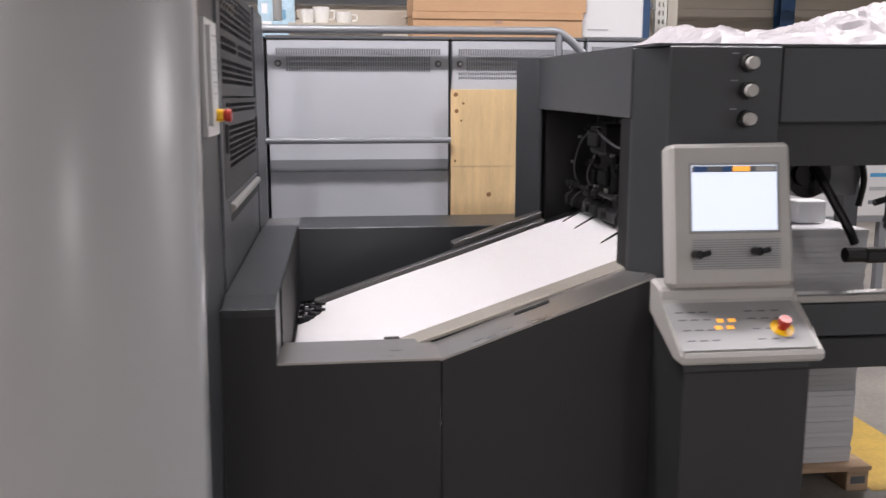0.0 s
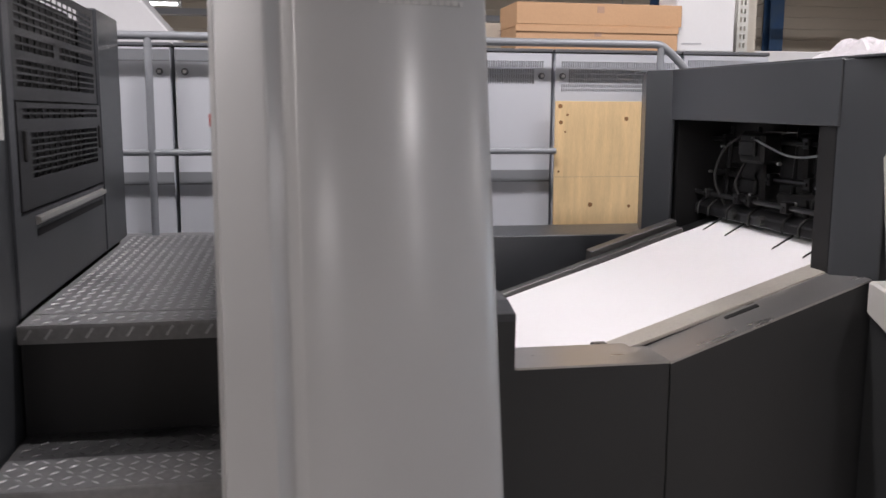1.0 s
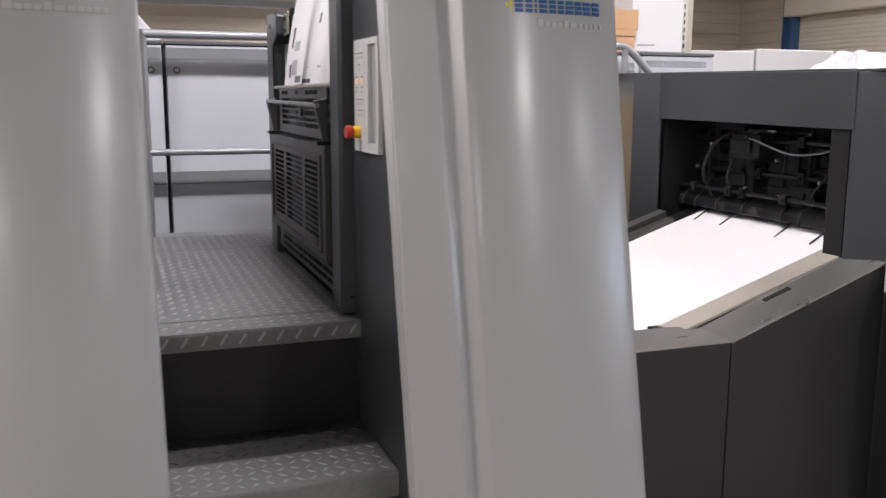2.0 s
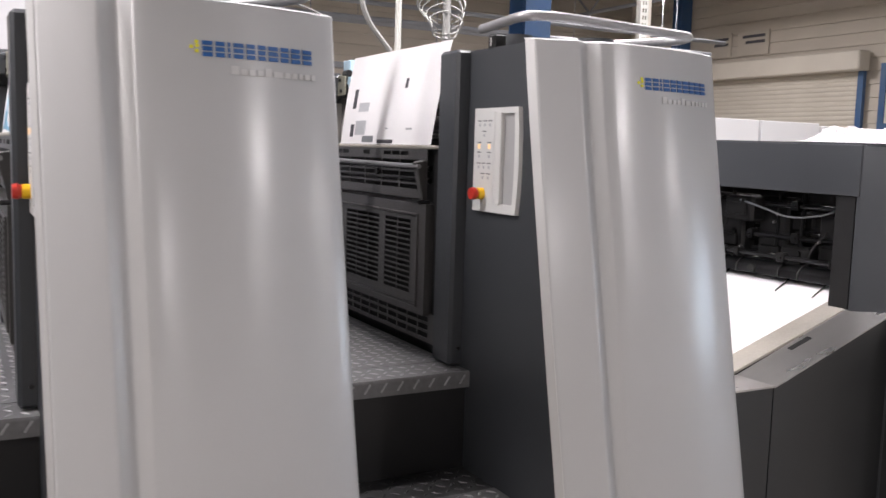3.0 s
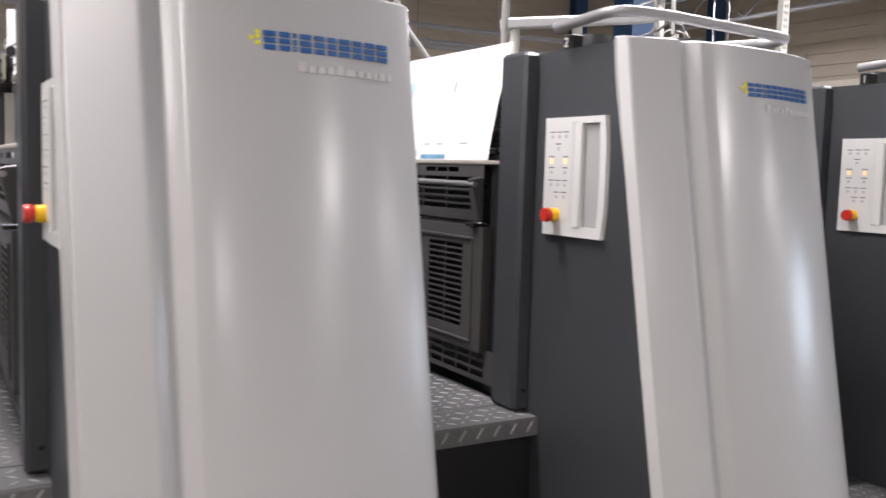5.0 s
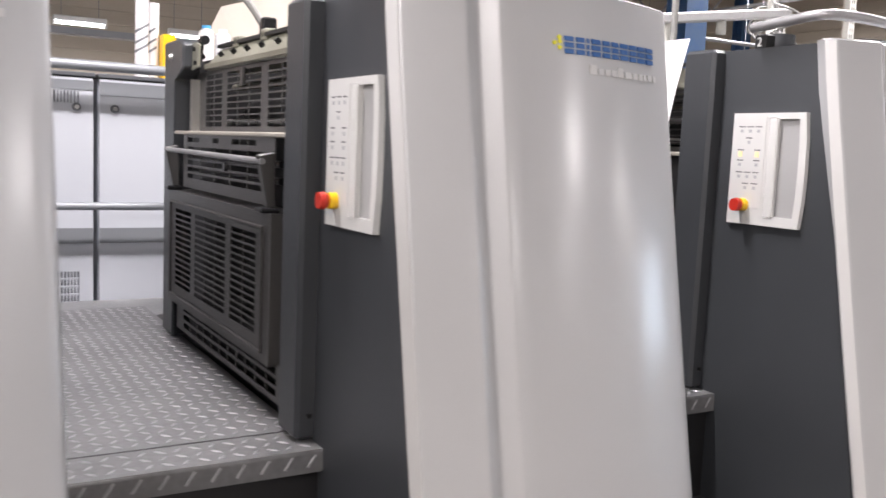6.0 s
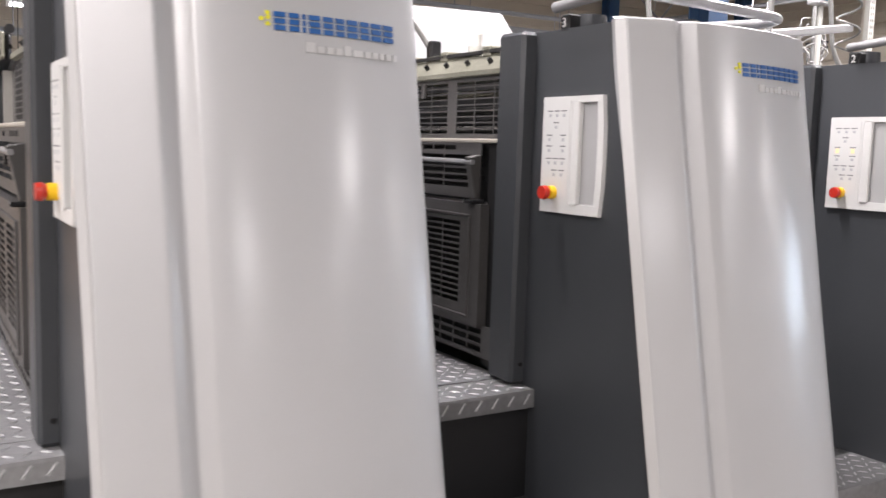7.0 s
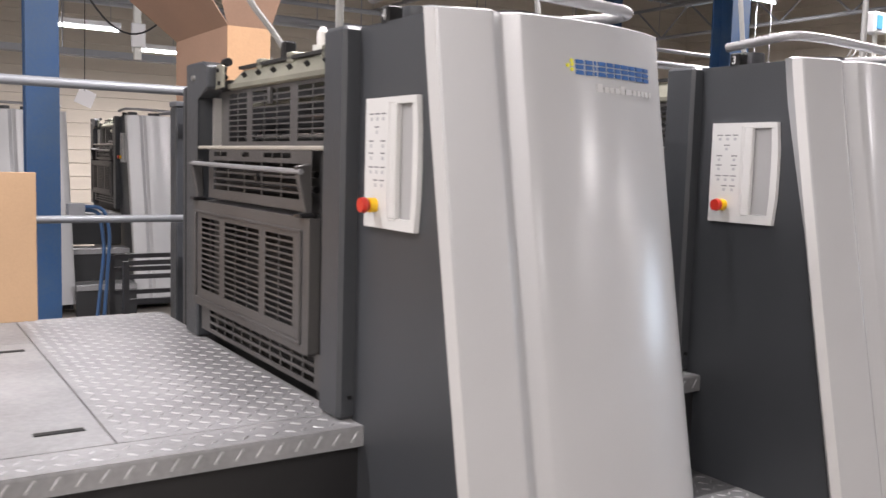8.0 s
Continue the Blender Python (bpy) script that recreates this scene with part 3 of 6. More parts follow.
    hg = part("hinged_guard", grille(P(-0.020), 0.262, 1.10, 1.432, 1.596, [(0.40, 0.60, 1.572, 1.586, 3, 1, 0.006, 0.005), (0.72, 0.78, 1.572, 1.586, 1, 1, 0.006, 0.005), (0.92, 1.05, 1.572, 1.586, 2, 1, 0.006, 0.005), (0.325, 1.050, 1.462, 1.558, 5, 5, 0.007, 0.0065)], 0.002), GUARD, u, "hinged slotted guard with a grab bar")
    bm = bmesh.new()
    rod(bm, (-0.052, 0.255, 1.538), (-0.052, 1.195, 1.546), 0.0075, n=10)
    part("grab_bar", bm, CHROME, hg, "bright steel grab bar", True)
    for y in (0.262, 1.165):
        bm = bmesh.new()
        prism(bm, [(-0.060, 1.552), (-0.020, 1.56), (-0.016, 1.430), (-0.034, 1.428)], "y", y, y + 0.028, 0.003)
        part("bar_bracket", bm, GUARD, hg)
        part("hinge_block", boxes(((-0.056, y - 0.012, 1.418), (-0.008, y + 0.034, 1.430)), bevel=0.003), OILY, hg)
    bm = bmesh.new()
    for k in range(2):
        rod(bm, (0.012, 0.30, 1.490 + 0.040 * k), (0.012, 1.08, 1.490 + 0.040 * k), 0.009, n=8)
    part("inner_bar", bm, OILY, hg)
    bm = bmesh.new()
    rod(bm, (-0.022, 0.64, 1.512), (-0.030, 0.64, 1.512), 0.014, 0.012, n=12)
    part("guard_lock", bm, OILY, hg, "dark round lock on the guard")
    part("ledge", boxes(((-0.024, 0.176, 1.594), (0.055, 1.205, 1.606)), bevel=0.003), BEIGE_STEEL, u, "bare dull steel ledge")
    part("upper_guard", grille(P(0.046), 0.176, 1.20, 1.606, 1.792, [(0.20, 0.51, 1.622, 1.780, 3, 9, 0.005, 0.0045), (0.565, 0.87, 1.622, 1.780, 3, 9, 0.005, 0.0045), (0.92, 1.09, 1.622, 1.780, 2, 9, 0.005, 0.0045)], 0.002), GUARD, u, "slotted upper guard")
    for x, z, r, m in ((0.255, 1.665, 0.055, OILY), (0.17, 1.755, 0.012, OLIVE), (0.15, 1.640, 0.010, STEEL)):
        bm = bmesh.new()
        rod(bm, (x, 0.17, z), (x, 1.19, z), r, n=16)
        part("inner_roller", bm, m, u, "bare metal roller behind the guard", True)
    part("guard_latch", boxes(((0.036, 0.70, 1.735), (0.048, 0.722, 1.785)), bevel=0.002), GUARD, u)
    bm = bmesh.new()
    prism(bm, [(0.040, 1.792), (0.034, 1.805), (0.085, 1.862), (0.20, 1.872), (0.20, 1.792)], "y", 0.16, 1.06)
    part("top_beam", bm, OLIVE, u, "bare metal top beam")
    for i in range(7):
        y = 0.22 + 0.125 * i
        bm = bmesh.new()
        rod(bm, (0.060, y, 1.834), (0.050, y, 1.845), 0.008, n=8)
        part("beam_bolt", bm, OILY, u)
        if i % 2:
            part("beam_clamp", boxes(((0.075, y + 0.03, 1.855), (0.135, y + 0.075, 1.888)), bevel=0.004), OLIVE, u)
    part("beam_edge", boxes(((0.030, 0.165, 1.795), (0.040, 1.06, 1.812)), bevel=0.002), OLIVE, u, "lower edge of the beam")
    bm = bmesh.new()
    prism(bm, [(1.04, 1.80), (1.17, 1.792), (1.17, 1.83), (1.10, 1.88), (1.04, 1.872)], "x", 0.006, 0.014, 0.002)
    hp = part("hinge_plate", bm, OLIVE, u, "bare hinge plate at the beam's end")
    for y, z in ((1.07, 1.815), (1.14, 1.812), (1.085, 1.858)):
        bm = bmesh.new()
        rod(bm, (0.007, y, z), (0.0, y, z), 0.007, n=8)
        part("plate_bolt", bm, OILY, hp)
    part("seal_strip", boxes(((0.075, 0.16, 1.866), (0.095, 1.08, 1.876))), RUBBER, u)
    bm = bmesh.new()
    rod(bm, (0.03, 1.08, 1.835), (0.03, 1.16, 1.875), 0.009, n=10)
    rod(bm, (0.02, 1.10, 1.80), (0.02, 1.06, 1.87), 0.009, n=10)
    rod(bm, (0.03, 1.05, 1.885), (0.03, 1.09, 1.885), 0.014, n=12)
    part("pivot_joint", bm, OILY, u, "oily steel pivot joint")
    # right side: louvre stack between posts
    Q = lambda x: (lambda a, b, w: Vector((x - w, a, b)))
    bm = grille(Q(0.628), 0.13, 1.26, 1.522, 1.876, [(0.20, 1.22, 1.722, 1.850, 14, 6, 0.005, 0.0065), (0.20, 0.62, 1.660, 1.700, 6, 2, 0.005, 0.0065), (0.70, 1.22, 1.660, 1.700, 7, 2, 0.005, 0.0065), (0.20, 1.22, 1.560, 1.634, 14, 4, 0.005, 0.0065)], 0.004)
    part("louvre_plate", bm, ANTH_DK, u, "louvred dark side plate")
    bm = grille(Q(0.634), 0.15, 1.28, 1.215, 1.516, [(0.21, 1.22, 1.470, 1.500, 14, 2, 0.005, 0.0065), (0.28, 1.20, 1.300, 1.430, 13, 7, 0.005, 0.0055)], 0.004)
    lg = part("louvre_door", bm, ANTH_DK, u, "louvred lower door with grips")
    for y in (0.205, 1.235):
        part("door_grip", boxes(((0.633, y - 0.012, 1.35), (0.642, y + 0.012, 1.44)), bevel=0.004), RUBBER, lg)
    part("lower_panel", boxes(((0.612, 0.13, 0.93), (0.630, 1.30, 1.205)), bevel=0.004), ANTH, u)
    # slot's dark depth drawn as a flat black strip
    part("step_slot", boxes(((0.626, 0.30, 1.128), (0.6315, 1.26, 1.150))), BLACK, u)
    bm = bmesh.new()
    prism(bm, [(0.628, 1.160), (0.646, 1.172), (0.644, 1.184), (0.628, 1.190)], "y", 0.29, 1.27)
    part("grab_ledge", bm, ALU, u, "bare aluminium grab ledge")
    part("front_post", boxes(((0.600, 0.058, 0.928), (0.636, 0.128, 1.892)), bevel=0.006), ANTH, u)
    part("rear_post", boxes(((0.560, 1.30, 0.928), (0.634, 1.76, 1.892)), bevel=0.008), ANTH, u)
    part("back_plate", boxes(((0.09, 1.74, 0.0), (0.60, 1.77, 1.84))), ANTH, u)
    # top: rail, number block, two dampers and small fittings
    bm = bmesh.new()
    tube(bm, bend([(-0.02, -0.055, 1.938), (-0.01, -0.265, 1.956), (0.10, -0.285, 1.956), (0.56, -0.285, 1.944), (0.60, -0.20, 1.944), (0.40, 0.02, 1.930)], 0.05), 0.0135, 12)
    part("top_rail", bm, CHROME, u, "bent silver tube rail", True)
    part("number_block", boxes(((0.012, -0.074, 1.880), (0.052, -0.036, 1.926)), bevel=0.004), BLACK, u, "black unit number block")
    for x, y, r, hgt in ((0.30, -0.16, 0.060, 0.045), (0.12, -0.02, 0.050, 0.055)):
        bm = bmesh.new()
        rod(bm, (x, y, 1.880), (x, y, 1.880 + hgt), r, r * 0.96, n=24)
        part("round_cap", bm, ANTH, u, "dark round cap", True)
    front_cover(u)
    control_panel(u, False)
    control_panel(u, True, False)
    return u


def press_units():
    base = unit_template()
    units = [base] + [copy_thing(base, pose(-1.2 * k, 0, 0)) for k in (1, 2, 3)]
    for k, u in enumerate(units):
        letters(str(k + 1), 0.034, 0.0012, pose(0, 0, 0, 90, 0, -90) , "unit_number", PANELW, u).location = (0.0108, -0.055, 1.904)
        if k == 0:
            stop_button(u, lambda d: 0.628 + d, -0.056, 1.470)
        if k < 2:
            for y in (-0.032, -0.088):
                part("lit_key", boxes(((-0.0040, y - 0.006, 1.599), (-0.0022, y + 0.006, 1.613))), AMBER, u, "amber lit key")
    return units


# ---------- decks and steps ----------
def tread_edge(bm, x0, x1, y, z, h):
    """Front lip of a plate with a rounded upper edge."""
    prism(bm, [(y + 0.02, z - 0.004), (y + 0.006, z), (y + 0.001, z - 0.003), (y, z - 0.008), (y, z - h), (y + 0.006, z - h), (y + 0.02, z - 0.012)], "x", x0, x1)
    return bm


def deck(x0, x1, label, hatch=False):
    d = thing("deck", (x0 + x1) / 2, 0, 0, label, "walkway deck", "decks beside the units")
    w = (x1 - x0) / 2
    z = 0.925
    # decks between units take the darker grey plate, the wide deck the lighter
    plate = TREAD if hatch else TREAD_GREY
    spans = [(0.006, 0.1440, -w, w), (0.1520, 1.398, -w, w), (1.402, 1.80, -w, w)]
    if hatch:
        c = w - 0.555
        spans = [(0.006, 0.1345, -w, w), (0.1400, 1.80, c + 0.005, w), (0.1400, 1.36, -w, c)]
        spans.append((1.363, 1.80, -w, c))
    for y0, y1, xa, xb in spans:
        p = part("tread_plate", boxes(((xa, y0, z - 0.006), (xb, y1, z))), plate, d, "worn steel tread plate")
        if hatch and xb < w and y0 > 0.1:
            continue
        v, f = lozenges(xa + 0.012, xb - 0.012, y0 + 0.012, y1 - 0.010, z)
        raw("raised_pattern", v, f, TREAD_MARK, p, "stuff")
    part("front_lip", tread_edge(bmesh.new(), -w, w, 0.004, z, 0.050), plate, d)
    verts, faces = [], []
    n = int(2 * w / 0.048)
    for i in range(n):
        x = -w + (i + 0.5) * 2 * w / n
        k = len(verts)
        verts += [(x - 0.012, 0.004, z - 0.036), (x - 0.006, 0.004, z - 0.039), (x + 0.012, 0.004, z - 0.012), (x + 0.006, 0.004, z - 0.009), (x, 0.0015, z - 0.024)]
        faces += [(k, k + 1, k + 4), (k + 1, k + 2, k + 4), (k + 2, k + 3, k + 4), (k + 3, k, k + 4)]
    raw("lip_pattern", verts, faces, TREAD_MARK, d, "stuff")
    part("support", boxes(((-w, 0.03, 0.0), (w, 1.79, z - 0.007))), RISER, d, "dark sheet-metal riser")
    if hatch:
        for y in (0.275, 1.235):
            part("hatch_slot", boxes(((c - 0.15, y - 0.012, z + 0.0005), (c - 0.04, y + 0.012, z + 0.003)), bevel=0.0008), BLACK, d, "black hand slot")
    return d


def step(x0, x1):
    s = thing("step", (x0 + x1) / 2, 0, 0, "two-tread steel step with raised marks, up to the deck", "step", "steps up to the decks")
    w = (x1 - x0) / 2
    for z, yf, yb in ((0.616, -0.368, 0.028), (0.308, -0.64, -0.34)):
        p = part("tread", boxes(((-w, yf, z - 0.006), (w, yb - 0.192 if z > 0.5 else yb, z))), TREAD_GREY, s, "worn steel tread")
        v, f = lozenges(-w + 0.01, w - 0.01, yf + 0.015, yb - (0.198 if z > 0.5 else 0), z)
        raw("raised_pattern", v, f, TREAD_MARK, p, "stuff")
        # shade below the deck is put into a darker rear strip
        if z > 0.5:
            p = part("rear_tread", boxes(((-w, yb - 0.191, z - 0.006), (w, yb, z - 0.001))), TREAD_DK, s, "rear strip of the tread, darkened for shade below the deck")
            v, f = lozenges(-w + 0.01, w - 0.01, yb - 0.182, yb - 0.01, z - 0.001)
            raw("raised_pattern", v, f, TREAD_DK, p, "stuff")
        part("front_lip", tread_edge(bmesh.new(), -w, w, yf - 0.003, z, 0.068), TREAD_GREY, s)
        part("riser", boxes(((-w, yf + 0.03, 0.0), (w, yf + 0.04, z - 0.008))), RISER, s)
    return s


# ---------- the feeder ----------
def feed_table():
    """Low table between the first unit and the feeder: dark front, brushed lips, sloping board with sheets."""
    f = thing("feed_table", 1.25, 0, 0, "dark grey feed table with brushed steel lips beside the feeder", "feed table")
    O = Vector((-1.25, 0, 0))

    def add(name, bm, m, label="", smooth=False, par=f):
        bmesh.ops.translate(bm, vec=O, verts=bm.verts)
        return part(name, bm, m, par, label, smooth)
    S = 0.361
    zr = lambda x: 0.774 + S * (x - 1.252)
    fr = bmesh.new()
    prism(fr, [(0.628, 0.0), (0.628, 0.930), (0.782, 0.930), (0.782, 0.768), (1.2515, 0.768), (1.2515, 0.0)], "y", -0.078, -0.060)
    add("front_panel", fr, ANTH_DK, "dark anthracite front panel")
    fr = bmesh.new()
    prism(fr, [(1.2555, 0.0), (1.2555, 0.7695), (1.86, zr(1.86) - 0.006), (1.90, zr(1.86) - 0.006), (1.90, 0.0)], "y", -0.080, -0.060)
    add("front_panel", fr, ANTH_DK, "dark anthracite front panel")
    # left block with a sloping front edge
    bm = bmesh.new()
    prism(bm, [(-0.079, 0.925), (-0.076, 0.932), (0.02, 0.952), (0.04, 0.953), (1.45, 0.953), (1.45, 0.60), (-0.058, 0.60)], "x", 0.634, 0.784, 0.002)
    add("left_block", bm, ANTH, "anthracite box beside the board")
    # flat lip and sloping lip of brushed steel, each with a turned-down nose
    bm = bmesh.new()
    prism(bm, [(-0.0845, 0.768), (-0.0845, 0.7745), (0.145, 0.772), (0.145, 0.764), (-0.070, 0.766)], "x", 0.784, 1.252)
    add("front_lip", bm, STEEL, "brushed steel lip")
    bm = bmesh.new()
    a, b = (1.252, 1.885)
    v = []
    for x in (a, b):
        z = zr(x)
        v.append([bm.verts.new((x, y, z + dz)) for y, dz in ((-0.0865, -0.008), (-0.0865, -0.001), (0.105 if x > 1.5 else 0.145, -0.002), (0.105 if x > 1.5 else 0.145, -0.012), (-0.070, -0.012))])
    for i in range(5):
        bm.faces.new((v[0][i], v[0][(i + 1) % 5], v[1][(i + 1) % 5], v[1][i]))
    bm.faces.new(v[0])
    bm.faces.new(v[1][::-1])
    lip = add("side_lip", bm, STEEL, "brushed steel sloping lip")
    bm = bmesh.new()
    xs, xe, yc = 1.492, 1.600, 0.062
    w = [bm.verts.new((x, y, zr(x) + dz)) for dz in (0.0005, -0.008) for x, y in ((xs, yc - 0.010), (xe, yc - 0.014), (xe + 0.004, yc + 0.012), (xs + 0.004, yc + 0.014))]
    bm.faces.new(w[:4])
    for i in range(4):
        bm.faces.new((w[i], w[(i + 1) % 4], w[4 + (i + 1) % 4], w[4 + i]))
    add("grip_slot", bm, BLACK, "black grip slot", par=lip)
    # board and inner walls
    zb = lambda x: 0.985 + 0.337 * (x - 1.865)
    bm = bmesh.new()
    prism(bm, [(0.79, zb(0.79)), (2.2, zb(2.2)), (2.2, zb(2.2) - 0.05), (0.79, zb(0.79) - 0.05)], "y", 0.10, 1.25)
    add("board", bm, OILY, "dark sloping feed board")
    bm = bmesh.new()
    prism(bm, [(1.13, zb(1.13) + 0.012), (1.90, zb(1.90) + 0.012), (1.90, zb(1.90) - 0.03), (1.13, zb(1.13) - 0.03)], "y", 0.100, 0.2130, 0.002)
    add("near_rail", bm, BEIGE_STEEL, "dull steel rail along the sheets")
    bm = bmesh.new()
    prism(bm, [(0.86, zb(0.86) + 0.03), (1.84, zb(1.84) + 0.03), (1.84, zb(1.84) + 0.002), (0.86, zb(0.86) + 0.002)], "y", 1.125, 1.185, 0.003)
    add("far_rail", bm, GUARD, "grey far rail along the sheets")
    bm = bmesh.new()
    prism(bm, [(1.45, zb(1.45) + 0.055), (1.84, zb(1.84) + 0.055), (1.84, zb(1.84) + 0.002), (1.45, zb(1.45) + 0.002)], "y", 1.190, 1.26, 0.003)
    add("far_step", bm, GUARD)
    # the well's darkness is put into a near-black inner wall
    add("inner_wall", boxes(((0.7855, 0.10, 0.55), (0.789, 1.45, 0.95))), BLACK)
    add("rear_beam", boxes(((0.784, 1.452, 0.60), (1.95, 1.84, 0.938)), bevel=0.004), ANTH, "anthracite rear beam with a flat top")
    # sheet grippers at the low end
    for i in range(7):
        x, y = 0.80 + 0.022 * (i % 3), 0.90 + 0.034 * i
        bm = bmesh.new()
        box(bm, (x, y, zb(x) + 0.004), (x + 0.05, y + 0.018, zb(x) + 0.04), 0.004)
        rod(bm, (x + 0.02, y - 0.005, zb(x) + 0.045), (x + 0.06, y + 0.02, zb(x) + 0.03), 0.007, n=8)
        add("gripper", bm, OILY, "oily black gripper")
    bm = bmesh.new()
    box(bm, (1.10, 0.150, zb(1.12) + 0.024), (1.15, 0.19, zb(1.12) + 0.036), 0.004)
    rod(bm, (1.085, 0.16, zb(1.1) + 0.03), (1.12, 0.16, zb(1.12) + 0.03), 0.008, n=8)
    add("side_stop", bm, OILY)
    # sheet on the board
    sh = bmesh.new()
    rows = []
    for i in range(15):
        x = 0.80 + i * (2.12 - 0.80) / 14
        rows.append([sh.verts.new((x, y, zb(x) + 0.006 + 0.0015 * math.sin(i * 0.9 + y * 4))) for y in (0.2135, 0.42, 0.66, 0.90, 1.122)])
    for A, B in zip(rows, rows[1:]):
        for i in range(4):
            sh.faces.new((A[i], A[i + 1], B[i + 1], B[i]))
    ext = bmesh.ops.extrude_face_region(sh, geom=sh.faces[:])
    bmesh.ops.translate(sh, vec=(0, 0, 0.002), verts=[g for g in ext["geom"] if isinstance(g, bmesh.types.BMVert)])
    s = part("paper_sheet", sh, PAPER, None, "", True)
    tagged(s, "blank white paper sheets lying on the sloping feed board", "paper")
    return zb


def feeder(zb):
    f = thing("feeder", 2.3, 0.8, 0, "dark grey sheet feeder with open side and pile bay", "feeder")
    O = Vector((-2.3, -0.8, 0))

    def add(name, bm, m, label="", smooth=False, par=f):
        bmesh.ops.translate(bm, vec=O, verts=bm.verts)
        return part(name, bm, m, par, label, smooth)
    # front column with a chamfered corner
    bm = bmesh.new()
    prism(bm, [(1.848, 0.086), (1.850, 0.068), (1.898, -0.095), (2.232, -0.095), (2.232, -0.02), (1.90, 0.090)], "z", 0.0, 1.662, 0.004)
    add("front_column", bm, ANTH, "anthracite front column")
    bm = bmesh.new()
    prism(bm, [(1.846, 1.295), (1.86, 1.295), (1.90, 1.76), (1.894, 1.76), (1.765, 1.405)], "z", 0.40, 1.685, 0.003)
    add("rear_column", bm, ANTH, "anthracite rear column")
    add("rear_panel", boxes(((1.90, 1.74, 0.0), (2.30, 1.78, 1.685))), ANTH)
    # hood over the opening, and its top
    bm = bmesh.new()
    prism(bm, [(0.0715, 1.4555), (1.3015, 1.468), (1.3015, 1.684), (0.0715, 1.664)], "x", 1.843, 1.875, 0.003)
    add("hood", bm, ANTH, "anthracite hood over the opening")
    tz = lambda y: 1.662 + 0.0129 * (y + 0.088)
    for ya, yb, xa, xb in ((-0.088, 0.56, 1.86, 3.6), (0.561, 1.77, 1.86, 2.30), (1.45, 1.77, 2.301, 3.6)):
        bm = bmesh.new()
        prism(bm, [(ya, tz(ya)), (yb, tz(yb)), (yb, tz(yb) + 0.007), (ya, tz(ya) + 0.007)], "x", xa, xb)
        add("top_cover", bm, ANTH)
    # jambs carry the opening's dark depth in their near-black colour
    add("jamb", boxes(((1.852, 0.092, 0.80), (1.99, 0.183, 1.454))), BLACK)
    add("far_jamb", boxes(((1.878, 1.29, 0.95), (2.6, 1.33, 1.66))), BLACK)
    # front fascia to the right of the column
    add("fascia", boxes(((2.236, -0.090, 1.446), (3.6, -0.06, 1.661)), bevel=0.004), ANTH, "anthracite upper fascia")
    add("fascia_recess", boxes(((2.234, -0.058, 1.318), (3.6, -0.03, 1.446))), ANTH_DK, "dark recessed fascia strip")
    add("front_beam", boxes(((2.24, -0.085, 0.80), (3.6, -0.04, 0.905)), bevel=0.004), ANTH, "anthracite lower beam")
    add("front_beam", boxes(((2.24, -0.090, 0.70), (3.6, -0.04, 0.796)), bevel=0.004), ANTH_DK)
    add("beam_rail", boxes(((2.24, -0.094, 0.907), (3.6, -0.03, 0.934)), bevel=0.004), STEEL, "bright steel beam edge")
    add("end_post", boxes(((3.52, -0.05, 0.0), (3.6, 0.05, 1.66))), ANTH)
    add("end_post", boxes(((3.52, 1.68, 0.0), (3.6, 1.76, 1.685))), ANTH)
    for i, z in enumerate((1.614, 1.538, 1.458)):
        bm = bmesh.new()
        rod(bm, (2.128, -0.095, z), (2.128, -0.120, z), 0.025, 0.024, n=20)
        kn = add("knob", bm, RUBBER, "black knurled knob with a white cap", True)
        bm = bmesh.new()
        rod(bm, (2.128, -0.120, z), (2.128, -0.136, z), 0.0185, 0.017, n=20)
        add("knob_cap", bm, CONSOLE_GREY, "white knob cap", True, kn)
        add("knob_mark", boxes(((2.080, -0.0965, z + 0.026), (2.100, -0.0955, z + 0.029))), RAILP, par=kn)
    # feed head over the board: roller bar, wheels, links, hoses
    x0 = 2.02
    z0 = zb(x0)
    bm = bmesh.new()
    prism(bm, [(x0 - 0.055, z0 + 0.02), (x0 - 0.055, z0 + 0.055), (x0 - 0.02, z0 + 0.085), (x0 + 0.06, z0 + 0.085), (x0 + 0.06, z0 + 0.02)], "y", 0.19, 1.285, 0.004)
    head = add("feed_head", bm, OILY, "oily black feed head bar")
    for y in (0.26, 0.44, 0.55, 0.80, 0.98, 1.14, 1.24):
        bm = bmesh.new()
        tube(bm, bend([(x0 - 0.058, y, z0 + 0.016), (x0 - 0.060, y, z0 + 0.055), (x0 - 0.022, y, z0 + 0.090), (x0 + 0.06, y, z0 + 0.092)], 0.03), 0.0055, 8)
        add("hold_down", bm, RUBBER, "curved hold-down finger", True, head)
    for y in (0.30, 0.50, 0.86, 1.05):
        bm = bmesh.new()
        prism(bm, [(x0 - 0.04, z0 + 0.012), (x0 - 0.125, z0 - 0.034), (x0 - 0.122, z0 - 0.028), (x0 - 0.04, z0 + 0.022)], "y", y - 0.0025, y + 0.0025)
        add("pointer", bm, OILY, par=head)
    for y, m in ((0.235, CONSOLE_GREY), (0.70, RUBBER), (0.92, RUBBER)):
        bm = bmesh.new()
        rod(bm, (x0 - 0.072, y, z0 + 0.045), (x0 - 0.050, y, z0 + 0.045), 0.020, n=16)
        add("wheel", bm, m, "white wheel" if m is CONSOLE_GREY else "", True, head)
    rng = random.Random(5)
    bm = bmesh.new()
